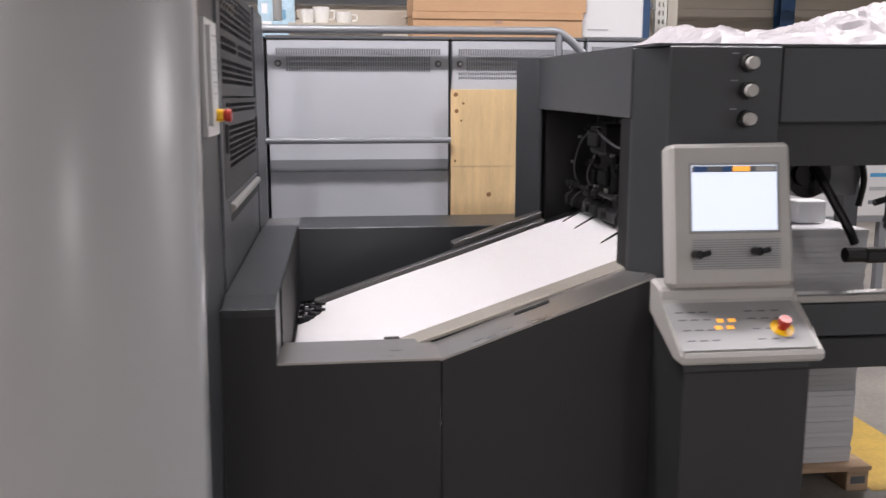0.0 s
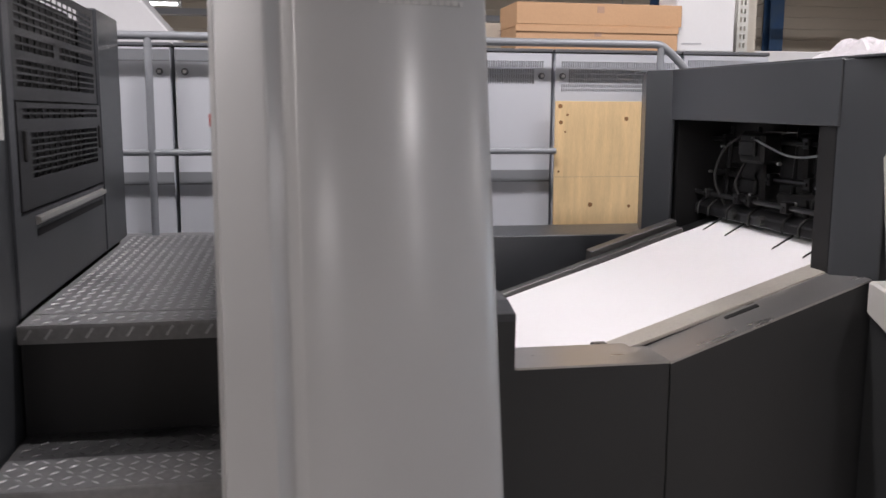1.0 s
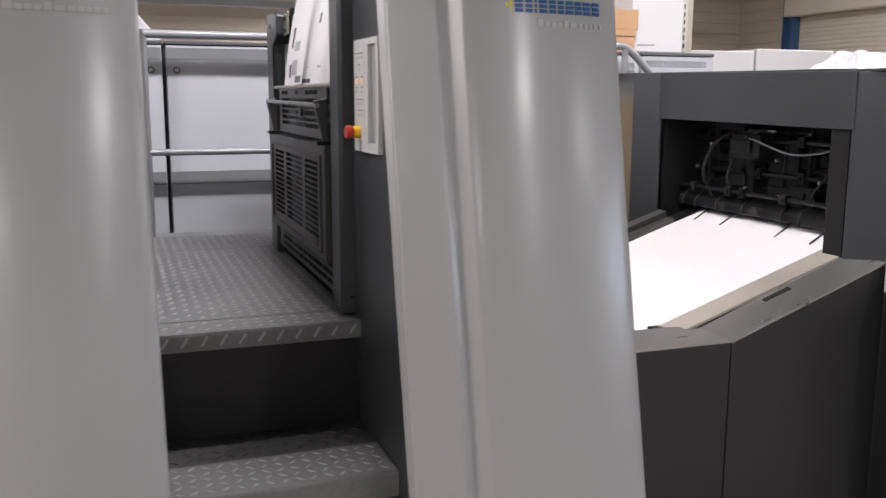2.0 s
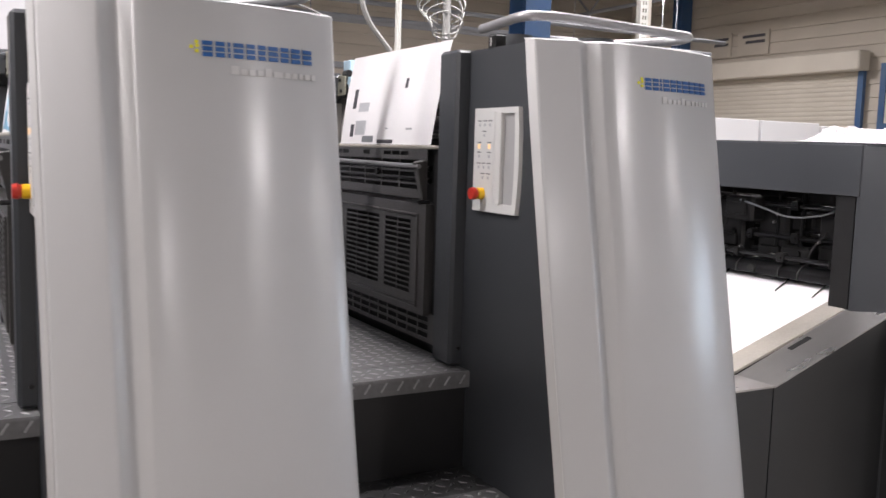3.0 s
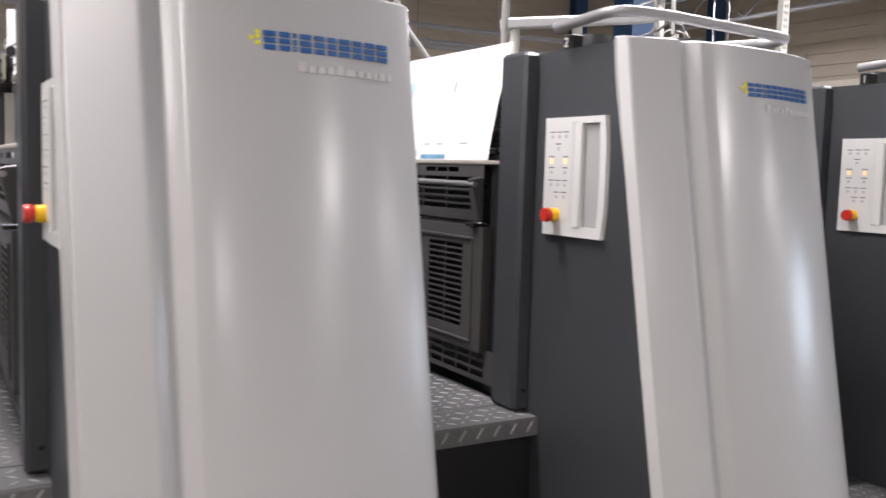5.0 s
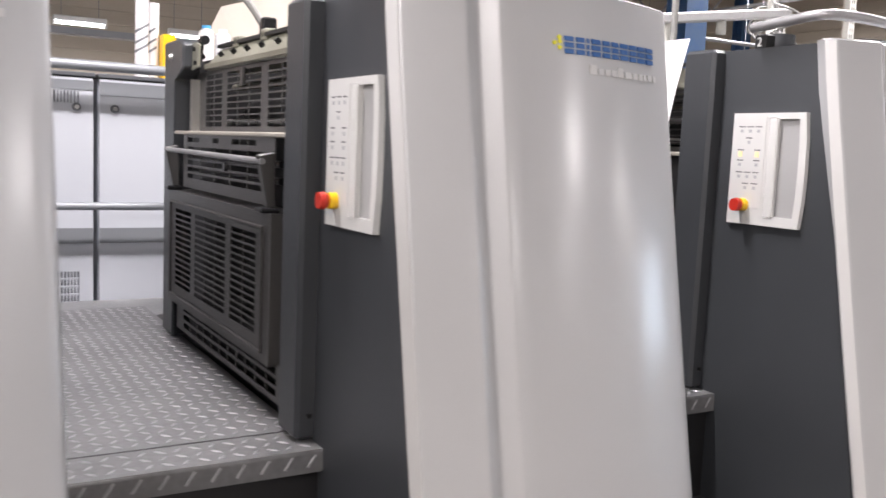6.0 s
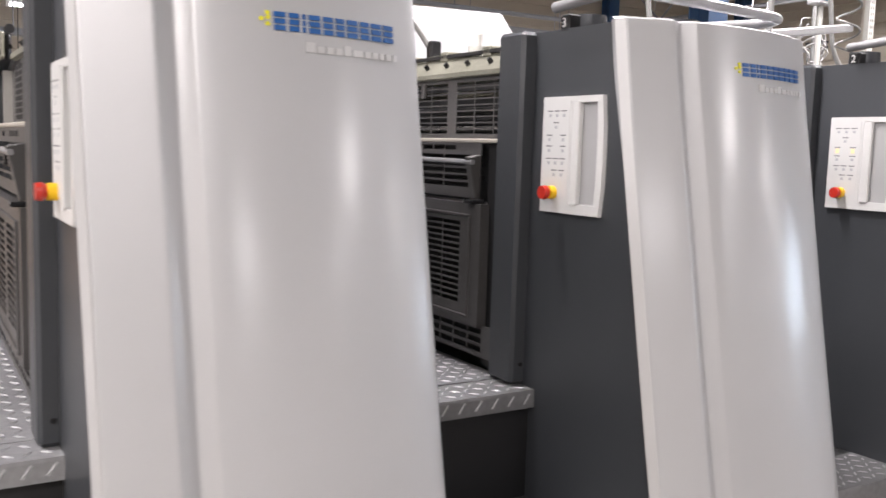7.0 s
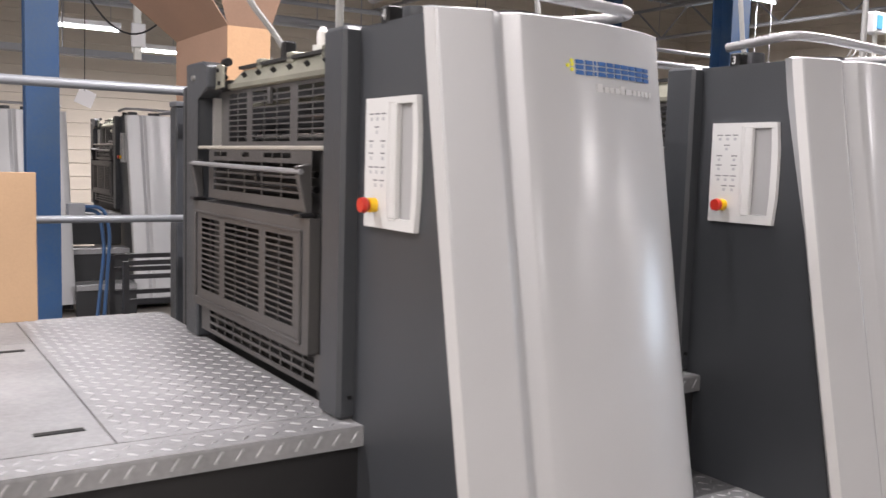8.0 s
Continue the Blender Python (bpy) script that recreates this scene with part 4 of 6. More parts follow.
    for y in (0.22, 0.52, 0.66, 0.95, 1.18):
        rod(bm, (x0 + 0.04, y, z0 + 0.08), (x0 + 0.06, y, 1.44), 0.010, n=8)
    for z in (1.16, 1.27, 1.36):
        rod(bm, (x0 + 0.08 + 0.03 * (z > 1.2), 0.18, z), (x0 + 0.10, 1.29, z), 0.012, n=8)
    add("rod_frame", bm, OILY, "black rod frame of the feed head", par=head)
    for (y0, y1, za, zc, d) in ((0.60, 0.78, 1.10, 1.42, 0.05), (0.84, 1.02, 1.14, 1.40, 0.02), (0.30, 0.44, 1.12, 1.36, 0.06), (0.72, 0.90, 1.30, 1.42, -0.06), (0.44, 0.60, 1.06, 1.20, 0.0), (0.22, 0.30, 1.14, 1.30, 0.10), (1.04, 1.20, 1.10, 1.26, 0.08), (0.50, 0.66, 1.24, 1.34, 0.10), (0.90, 1.22, 1.30, 1.42, 0.12), (0.24, 0.60, 1.36, 1.44, 0.12)):
        bm = bmesh.new()
        box(bm, (x0 + d, y0, za), (x0 + d + 0.09, y1, zc), 0.012)
        box(bm, (x0 + d - 0.02, y0 + 0.03, za + 0.03), (x0 + d, y1 - 0.03, za + 0.09), 0.006)
        rod(bm, (x0 + d - 0.012, y0 + 0.05, zc - 0.03), (x0 + d + 0.02, y0 + 0.05, zc - 0.03), 0.014, n=10)
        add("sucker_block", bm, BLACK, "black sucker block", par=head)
    # added sheet: closes the view through and darkens the opening
    add("dark_backing", boxes(((2.40, 0.36, 1.10), (2.412, 1.288, 1.655))), BLACK, "added black sheet standing in for the dark feeder interior")
    for i, (z, d, r) in enumerate(((1.150, -0.045, 0.010), (1.235, 0.045, 0.013), (1.385, 0.03, 0.010))):
        bm = bmesh.new()
        rod(bm, (x0 + d, 0.185, z), (x0 + d, 1.285, z), r, n=10)
        bar = add("cross_bar", bm, OILY, "oily black cross bar", True, head)
        for k in range(5):
            y = 0.25 + 0.21 * k + 0.06 * ((i * 3 + k) % 3)
            bm = bmesh.new()
            box(bm, (x0 + d - r - 0.012, y, z - r - 0.010), (x0 + d + r + 0.006, y + 0.028 + 0.012 * (k % 2), z + r + 0.012), 0.003)
            rod(bm, (x0 + d - r - 0.020, y + 0.014, z), (x0 + d - r - 0.010, y + 0.014, z), 0.007, n=8)
            bmesh.ops.translate(bm, vec=O, verts=bm.verts)
            part("clamp", bm, BLACK if (i + k) % 3 else OILY, bar)
    for y, z in ((0.33, 1.24), (0.58, 1.31), (0.77, 1.18), (1.02, 1.36), (1.12, 1.25)):
        bm = bmesh.new()
        rod(bm, (x0 - 0.075, y, z), (x0 - 0.060, y, z), 0.006, n=8)
        add("small_screw", bm, STEEL, "", True, head)
    add("blue_guard", boxes(((x0 + 0.12, 0.33, 1.285), (x0 + 0.13, 0.43, 1.330))), BLUE_CARD, "sky-blue guard sheet", par=head)
    add("blue_guard", boxes(((x0 + 0.12, 0.35, 1.235), (x0 + 0.13, 0.47, 1.262))), BLUE_CARD, par=head)
    for (y, z, w) in ((0.83, 1.145, 0.03), (0.62, 1.140, 0.022), (0.55, 1.150, 0.02), (0.95, 1.150, 0.016)):
        bm = bmesh.new()
        box(bm, (x0 - 0.02, y, z), (x0 + 0.0, y + w, z + 0.018), 0.003)
        add("white_fitting", bm, CONSOLE_GREY, "small white fitting", par=head)
    bm = bmesh.new()
    box(bm, (x0 - 0.04, 0.80, 1.395), (x0 - 0.02, 0.835, 1.41), 0.002)
    add("yellow_tag", bm, LIME, par=head)
    for pts, r, m in (([(x0 - 0.06, 0.80, 1.40), (x0 - 0.09, 0.66, 1.38), (x0 - 0.06, 0.50, 1.33), (x0, 0.34, 1.36), (x0 + 0.05, 0.24, 1.44)], 0.0045, CAB_BAND),
                      ([(x0 - 0.02, 1.05, 1.10), (x0 - 0.08, 1.08, 1.22), (x0 - 0.05, 1.04, 1.36), (x0 + 0.02, 0.98, 1.42)], 0.007, RUBBER),
                      ([(x0 - 0.02, 0.86, 1.12), (x0 - 0.07, 0.92, 1.20), (x0 - 0.03, 0.90, 1.30)], 0.006, RUBBER),
                      ([(x0 + 0.02, 0.44, 1.10), (x0 - 0.05, 0.40, 1.18), (x0 + 0.02, 0.36, 1.28)], 0.006, RUBBER)):
        bm = bmesh.new()
        tube(bm, bend(pts, 0.08), r, 8)
        add("hose", bm, m, "grey ribbed hose" if m is CAB_BAND else "", True, head)
    # seen through the pile bay: arm, wheel and adjusting lever
    bm = bmesh.new()
    rod(bm, (2.62, 0.42, 1.25), (2.62, 0.50, 1.25), 0.085, n=24)
    rod(bm, (2.60, 0.40, 1.25), (2.60, 0.41, 1.25), 0.04, n=16)
    w = add("hand_wheel", bm, OILY, "shiny black hand wheel", True)
    bm = bmesh.new()
    tube(bm, bend([(2.62, 0.40, 1.30), (2.66, 0.36, 1.20), (2.72, 0.30, 1.06), (2.74, 0.30, 1.02)], 0.05), 0.016, 8)
    box(bm, (2.86, 0.26, 1.06), (2.93, 0.34, 1.20), 0.01)
    rod(bm, (2.80, 0.30, 1.16), (3.02, 0.30, 1.22), 0.012, n=8)
    rod(bm, (2.84, 0.30, 1.10), (3.04, 0.28, 1.12), 0.010, n=8)
    tube(bm, bend([(2.90, 0.30, 1.20), (2.95, 0.3, 1.30), (2.90, 0.3, 1.40)], 0.05), 0.010, 8)
    add("adjusting_arm", bm, OILY, "black adjusting arm", True)
    bm = bmesh.new()
    rod(bm, (2.56, 0.06, 1.025), (2.62, 0.06, 1.025), 0.024, n=12)
    box(bm, (2.62, 0.035, 1.0), (3.0, 0.085, 1.045), 0.008)
    add("lever", bm, RUBBER, "black handled lever")
    add("arch_cover", prism(bmesh.new(), [(2.60, 1.17), (2.60, 1.31), (2.86, 1.31), (2.90, 1.24), (2.88, 1.16)], "y", 0.55, 0.60), RAILP, "blue-grey arched cover")
    bm = bmesh.new()
    tube(bm, bend([(2.885, 0.53, 1.12), (2.905, 0.53, 1.22), (2.87, 0.53, 1.33)], 0.1), 0.012, 8)
    add("arch_edge", bm, RUBBER, "black toothed edge")
    add("sensor_block", boxes(((2.74, 0.70, 1.035), (2.86, 0.80, 1.12)), bevel=0.004), WHITE_BOX, "white block on the pile")
    # console
    c = thing("operator_console", 2.05, -0.2, 0, "light grey control console with a lit screen on a dark pedestal", "control console")
    O2 = Vector((-2.05, 0.2, 0))

    def con(name, bm, m, label="", par=c, mtx=None):
        if mtx is not None:
            bmesh.ops.transform(bm, matrix=mtx, verts=bm.verts)
        bmesh.ops.translate(bm, vec=O2, verts=bm.verts)
        return part(name, bm, m, par, label)
    # tilted monitor: local x across, z up, y back
    M = Matrix.Translation((2.062, -0.225, 0.995)) @ Matrix.Rotation(radians(-9), 4, "X")
    mon = con("monitor", prism(bmesh.new(), [(-0.180, 0.0), (-0.180, 0.40), (0.172, 0.405), (0.182, 0.0)], "y", 0.0, 0.075, 0.012), CONSOLE_GREY, "light grey monitor housing", mtx=M)
    con("screen", boxes(((-0.120, -0.0015, 0.158), (0.130, 0.004, 0.340))), SCREEN, "lit white screen", mon, M)
    con("menu_bar", boxes(((-0.118, -0.0030, 0.321), (0.128, -0.0016, 0.338))), CAB_BAND, "", mon, M)
    for i, (w0, w1, m) in enumerate(((-0.112, -0.075, BLUE_LOGO), (-0.072, -0.035, CAB_BAND), (-0.030, -0.004, BLUE_LOGO), (0.0, 0.05, ORANGE), (0.068, 0.122, CONSOLE_GREY))):
        con("menu_button", boxes(((w0, -0.0045, 0.323), (w1, -0.0031, 0.337))), m, "", mon, M)
    con("screen_edge", boxes(((-0.128, -0.004, 0.150), (-0.121, 0.003, 0.346)), ((0.131, -0.004, 0.150), (0.138, 0.003, 0.346)), ((-0.128, -0.004, 0.341), (0.138, 0.003, 0.347)), ((-0.128, -0.004, 0.150), (0.138, 0.003, 0.157)), bevel=0.0015), PANELG, "", mon, M)
    for i in range(13):
        con("speaker_rib", boxes(((-0.118, -0.0035, 0.050 + i * 0.0067), (0.138, 0.002, 0.0525 + i * 0.0067))), RAILP, "", mon, M)
    for x, z in ((-0.112, 0.092), (0.062, 0.098)):
        bm = bmesh.new()
        rod(bm, (x, 0.0, z), (x, -0.035, z), 0.012, n=12)
        rod(bm, (x + 0.004, -0.035, z), (x + 0.030, -0.030, z + 0.005), 0.008, n=8)
        con("key_lock", bm, OILY, "dark key lock", mon, M)
    # keyboard wedge, higher at the back
    kb = bmesh.new()
    prism(kb, [(-0.365, 0.812), (-0.368, 0.842), (-0.190, 0.945), (-0.182, 0.985), (-0.13, 1.0), (-0.10, 1.0), (-0.10, 0.90), (-0.30, 0.812)], "x", 1.862, 2.268, 0.008)
    keyb = con("keyboard", kb, CONSOLE_GREY, "light grey sloping keyboard")
    K = Matrix.Translation((2.057, -0.368, 0.8455)) @ Matrix.Rotation(math.atan2(0.103, 0.178), 4, "X")
    con("keyboard_foil", boxes(((-0.190, 0.012, 0.0), (0.190, 0.196, 0.0015))), PANELG, "pale grey key foil", keyb, K)
    for x, y in ((-0.062, 0.095), (-0.028, 0.095), (-0.048, 0.122), (-0.014, 0.122)):
        con("lit_key", boxes(((x - 0.010, y - 0.007, 0.001), (x + 0.010, y + 0.007, 0.0028)), bevel=0.0008), ORANGE, "orange lit key", keyb, K)
    for r, y in enumerate((0.045, 0.085, 0.125, 0.155)):
        for x in (-0.155, -0.120, -0.085, 0.045, 0.085, 0.125):
            con("key_label", boxes(((x - 0.011, y, 0.0014), (x + 0.011, y + 0.004, 0.0025))), KEY_INK, "", keyb, K)
    bm = bmesh.new()
    rod(bm, (0.118, 0.085, 0.001), (0.118, 0.085, 0.003), 0.033, n=20)
    con("stop_plate", bm, YELLOW, "yellow stop plate", keyb, K)
    bm = bmesh.new()
    rod(bm, (0.118, 0.085, 0.003), (0.118, 0.085, 0.020), 0.012, n=14)
    rod(bm, (0.118, 0.085, 0.020), (0.118, 0.085, 0.038), 0.018, 0.0165, n=14)
    con("stop_button", bm, RED, "red mushroom stop button", keyb, K)
    bm = bmesh.new()
    prism(bm, [(-0.345, 0.0), (-0.345, 0.790), (-0.335, 0.812), (-0.098, 0.90), (-0.098, 0.0)], "x", 1.878, 2.238, 0.004)
    con("pedestal", bm, ANTH_DK, "dark anthracite pedestal")
    con("pedestal_seam", boxes(((1.876, -0.3475, 0.786), (2.240, -0.3445, 0.790))), BLACK)
    # paper pile on a pallet in the bay
    p = thing("pallet", 2.58, 0.95, 0, "raw wooden pallet on the floor under a paper pile", "pallet")
    for dx in (-0.38, 0.0, 0.38):
        part("stringer", boxes(((dx - 0.045, -0.44, 0.0), (dx + 0.045, 0.46, 0.085)), bevel=0.003), WOODP, p)
    for i in range(6):
        y = -0.45 + i * 0.165
        part("top_board", boxes(((-0.43, y, 0.085), (0.43, y + 0.125, 0.103)), bevel=0.002), WOODP, p)
    part("label_patch", boxes(((0.35, -0.4415, 0.03), (0.41, -0.4403, 0.06))), CAB_TOP, p)
    bm = bmesh.new()
    nl = 44
    r2 = random.Random(3)
    for i in range(nl):
        z = 0.104 + i * 0.021
        if z > 1.03:
            break
        dx, dy = r2.uniform(-0.003, 0.003), r2.uniform(-0.003, 0.003)
        box(bm, (2.34 + dx, 0.555 + dy, z), (2.95 + dx, 1.30 + dy, z + 0.0202))
    s = part("paper_pile", bm, PAPER_EDGE)
    tagged(s, "tall pile of grey-white paper sheets on the pallet", "paper pile", kind="stuff")
    bm = bmesh.new()
    # torn wrapping on the hood top
    n, mrow = 90, 36
    grid = []
    for i in range(n):
        row = []
        for j in range(mrow):
            u, v = i / (n - 1), j / (mrow - 1)
            ragged = 0.06 * noise.noise(Vector((6 * u, 0.3, 2))) + 0.025 * noise.noise(Vector((22 * u, 0.7, 5)))
            x, y = 1.93 + 1.50 * u + 0.05 * math.sin(7 * v + 3 * u), -0.03 + 0.58 * v + (1 - v) * (ragged + 0.13 * max(0, 1 - abs(u - 0.12) * 6))
            fold = 1 - abs(noise.noise(Vector((7 * u + 2 * v, 5 * v - 3 * u, 1)))) * 2.2
            crease = 1 - abs(noise.noise(Vector((17 * u - 6 * v, 15 * v + 7 * u, 4)))) * 2.0
            fine = noise.noise(Vector((45 * u, 40 * v, 9)))
            swell = 0.006 + 0.150 * max(0, math.sin(2.3 * u - 0.45)) ** 1.4 + 0.050 * max(0, 1 - abs(u - 0.13) * 11)
            edge = min(1, v * 5) * min(1, (1 - v) * 6 + 0.1) * min(1, u * 9)
            hgt = (swell * (0.55 + 0.45 * math.sin(math.pi * v)) + (0.010 + 0.040 * u) * max(0, fold) + 0.014 * max(0, crease) + 0.004 * fine) * edge
            row.append(bm.verts.new((x, y, 1.6715 + 0.0129 * y + max(0.0015, hgt))))
        grid.append(row)
    for A, B in zip(grid, grid[1:]):
        for j in range(mrow - 1):
            bm.faces.new((A[j], A[j + 1], B[j + 1], B[j]))
    wr = part("wrapping_film", bm, WRAP)
    tagged(wr, "crumpled white wrapping film lying on the feeder hood", "wrapping film")


# ---------- behind the press ----------
def cabinet(x0, x1, vents, knobs, label="light grey steel control cabinet with darker bands"):
    y0, z1 = 2.21, 1.832
    c = thing("control_cabinet", (x0 + x1) / 2, y0, 0, label, "control cabinet", "control cabinets along the walkway")
    w = (x1 - x0) / 2 - 0.006
    part("body", boxes(((-w, 0.02, 0.0), (w, 0.62, z1 - 0.02)), bevel=0.004), CAB, c)
    top = part("top", boxes(((-w - 0.004, -0.004, z1 - 0.019), (w + 0.004, 0.64, z1)), bevel=0.004), CAB_TOP, c, "dark cabinet top")
    F = lambda a, b, t: Vector((a, t, b))
    wins = [(u0 * 2 * w - w, u1 * 2 * w - w, v0, v1, max(1, int((u1 - u0) * 2 * w / 0.0125)), r, 0.0055, 0.006) for u0, u1, v0, v1, r in vents]
    door = part("door", grille(F, -w + 0.003, w - 0.003, 0.06, z1 - 0.024, wins, 0.018), CAB, c, "light grey door")
    if wins:
        part("vent_mesh", boxes(*[((a - 0.01, 0.0185, cc - 0.01), (b + 0.01, 0.0195, d + 0.01)) for a, b, cc, d, *_ in wins]), CAB_BAND, c)
    for z0, zz in ((1.742, 1.798), (1.128, 1.192)):
        if z0 > 1.5 and vents and vents[0][3] > 1.74:
            z0, zz = 1.760, 1.798
            if vents[0][3] > 1.76:
                continue
        part("band", boxes(((-w + 0.004, -0.003, z0), (w - 0.004, -0.0005, zz))), CAB_BAND, door, "mid grey band")
    for u in knobs:
        bm = bmesh.new()
        xk = u * 2 * w - w
        rod(bm, (xk, 0.0, 1.69), (xk, -0.012, 1.69), 0.018, 0.015, n=16)
        k = part("lock_knob", bm, CAB_TOP, door, "dark round lock knob", True)
        bm = bmesh.new()
        rod(bm, (xk, -0.012, 1.69), (xk, -0.016, 1.69), 0.009, n=10)
        part("knob_face", bm, STEEL, k)
    return c


def back_walkway():
    d = thing("rear_walkway", 0, 1.82, 0, "narrow steel walkway strip behind the units", "walkway")
    part("plate", boxes(((-3.0, 0.0, 0.86), (3.0, 0.38, 0.885))), TREAD, d)
    part("support", boxes(((-3.0, 0.02, 0.0), (3.0, 0.36, 0.859))), ANTH_DK, d)
    cabinet(1.575, 2.30, [(0.05, 0.95, 1.735, 1.768, 1), (0.11, 0.95, 1.655, 1.727, 3), (0.05, 0.95, 1.610, 1.647, 2)], (0.06,))
    cabinet(0.612, 1.570, [(0.05, 0.95, 1.735, 1.768, 1), (0.105, 0.895, 1.648, 1.727, 3)], (0.06, 0.94))
    cabinet(-0.386, 0.606, [], (0.05, 0.95))
    cabinet(-1.50, -0.392, [], (0.05, 0.95))
    cabinet(-2.497, -1.506, [], (0.065, 0.95))
    cabinet(-3.0, -2.503, [(0.05, 0.88, 1.705, 1.755, 1), (0.05, 0.88, 0.848, 1.01, 5)], (0.86,))
    cabinet(2.305, 2.82, [(0.05, 0.90, 1.745, 1.785, 1)], (0.95,))
    # handrail
    h = thing("handrail", 0, 2.1, 0, "grey painted tube handrail along the rear walkway", "handrail")
    bm = bmesh.new()
    tube(bm, bend([(-5.7, 0, 1.852), (2.125, 0, 1.856), (2.20, 0.0, 1.80), (2.42, 0.0, 1.58)], 0.03), 0.021, 12)
    part("top_tube", bm, RAILP, h, "", True)
    bm = bmesh.new()
    rod(bm, (-5.7, 0, 1.287), (1.56, 0, 1.297), 0.0165, n=12)
    part("middle_tube", bm, RAILP, h, "", True)
    for x in (-5.7, -0.488, 0.592, 2.128):
        bm = bmesh.new()
        rod(bm, (x, 0, 0.88 if x > -3 else 0.0), (x, 0, 1.85), 0.019, n=12)
        part("post", bm, RAILP, h, "", True)
    # plywood board against the cabinets
    p = thing("plywood_board", 1.82, 2.13, 0.886, "pale pine plywood board with knots, leaning on the cabinets", "plywood board")
    part("panel", boxes(((-0.255, 0.0, 0.0), (0.255, 0.018, 0.672)), bevel=0.0015), PLY, p)
    for x, z, r in ((-0.23, 0.645, 0.012), (-0.19, 0.60, 0.007), (-0.225, 0.56, 0.011), (0.14, 0.58, 0.012), (-0.232, 0.30, 0.006), (-0.05, 0.12, 0.013), (0.17, 0.11, 0.009), (-0.20, 0.51, 0.006)):
        bm = bmesh.new()
        rod(bm, (x, 0.001, z), (x, -0.0012, z), r, n=10)
        part("knot", bm, KNOT, p)
    part("seam", boxes(((-0.254, -0.001, 0.27), (0.254, 0.0005, 0.272))), WOODP, p)


def carton(name, x, y, z, w, dpt, h, m, label, open_top=False, turn=0):
    c = thing(name, x, y, z, label, "box", "boxes on the cabinets")
    t = 0.006
    bm = bmesh.new()
    box(bm, (-w / 2, -dpt / 2, 0), (w / 2, -dpt / 2 + t, h), 0.0015)
    box(bm, (-w / 2, dpt / 2 - t, 0), (w / 2, dpt / 2, h), 0.0015)
    box(bm, (-w / 2, -dpt / 2 + t, 0), (-w / 2 + t, dpt / 2 - t, h), 0.0015)
    box(bm, (w / 2 - t, -dpt / 2 + t, 0), (w / 2, dpt / 2 - t, h), 0.0015)
    box(bm, (-w / 2 + t, -dpt / 2 + t, 0), (w / 2 - t, dpt / 2 - t, t))
    part("case", bm, m, c)
    if not open_top:
        part("lid", boxes(((-w / 2 - 0.003, -dpt / 2 - 0.003, h), (w / 2 + 0.003, dpt / 2 + 0.003, h + 0.008)), ((-w / 2 - 0.003, -dpt / 2 - 0.006, h - 0.03), (w / 2 + 0.003, -dpt / 2 - 0.001, h)), bevel=0.001), m, c)
    part("flap_tab", boxes(((-0.02, -dpt / 2 - 0.002, h - 0.05), (0.02, -dpt / 2 - 0.0005, h - 0.015))), CARD_DK, c)
    c.rotation_euler[2] = radians(turn)
    return c


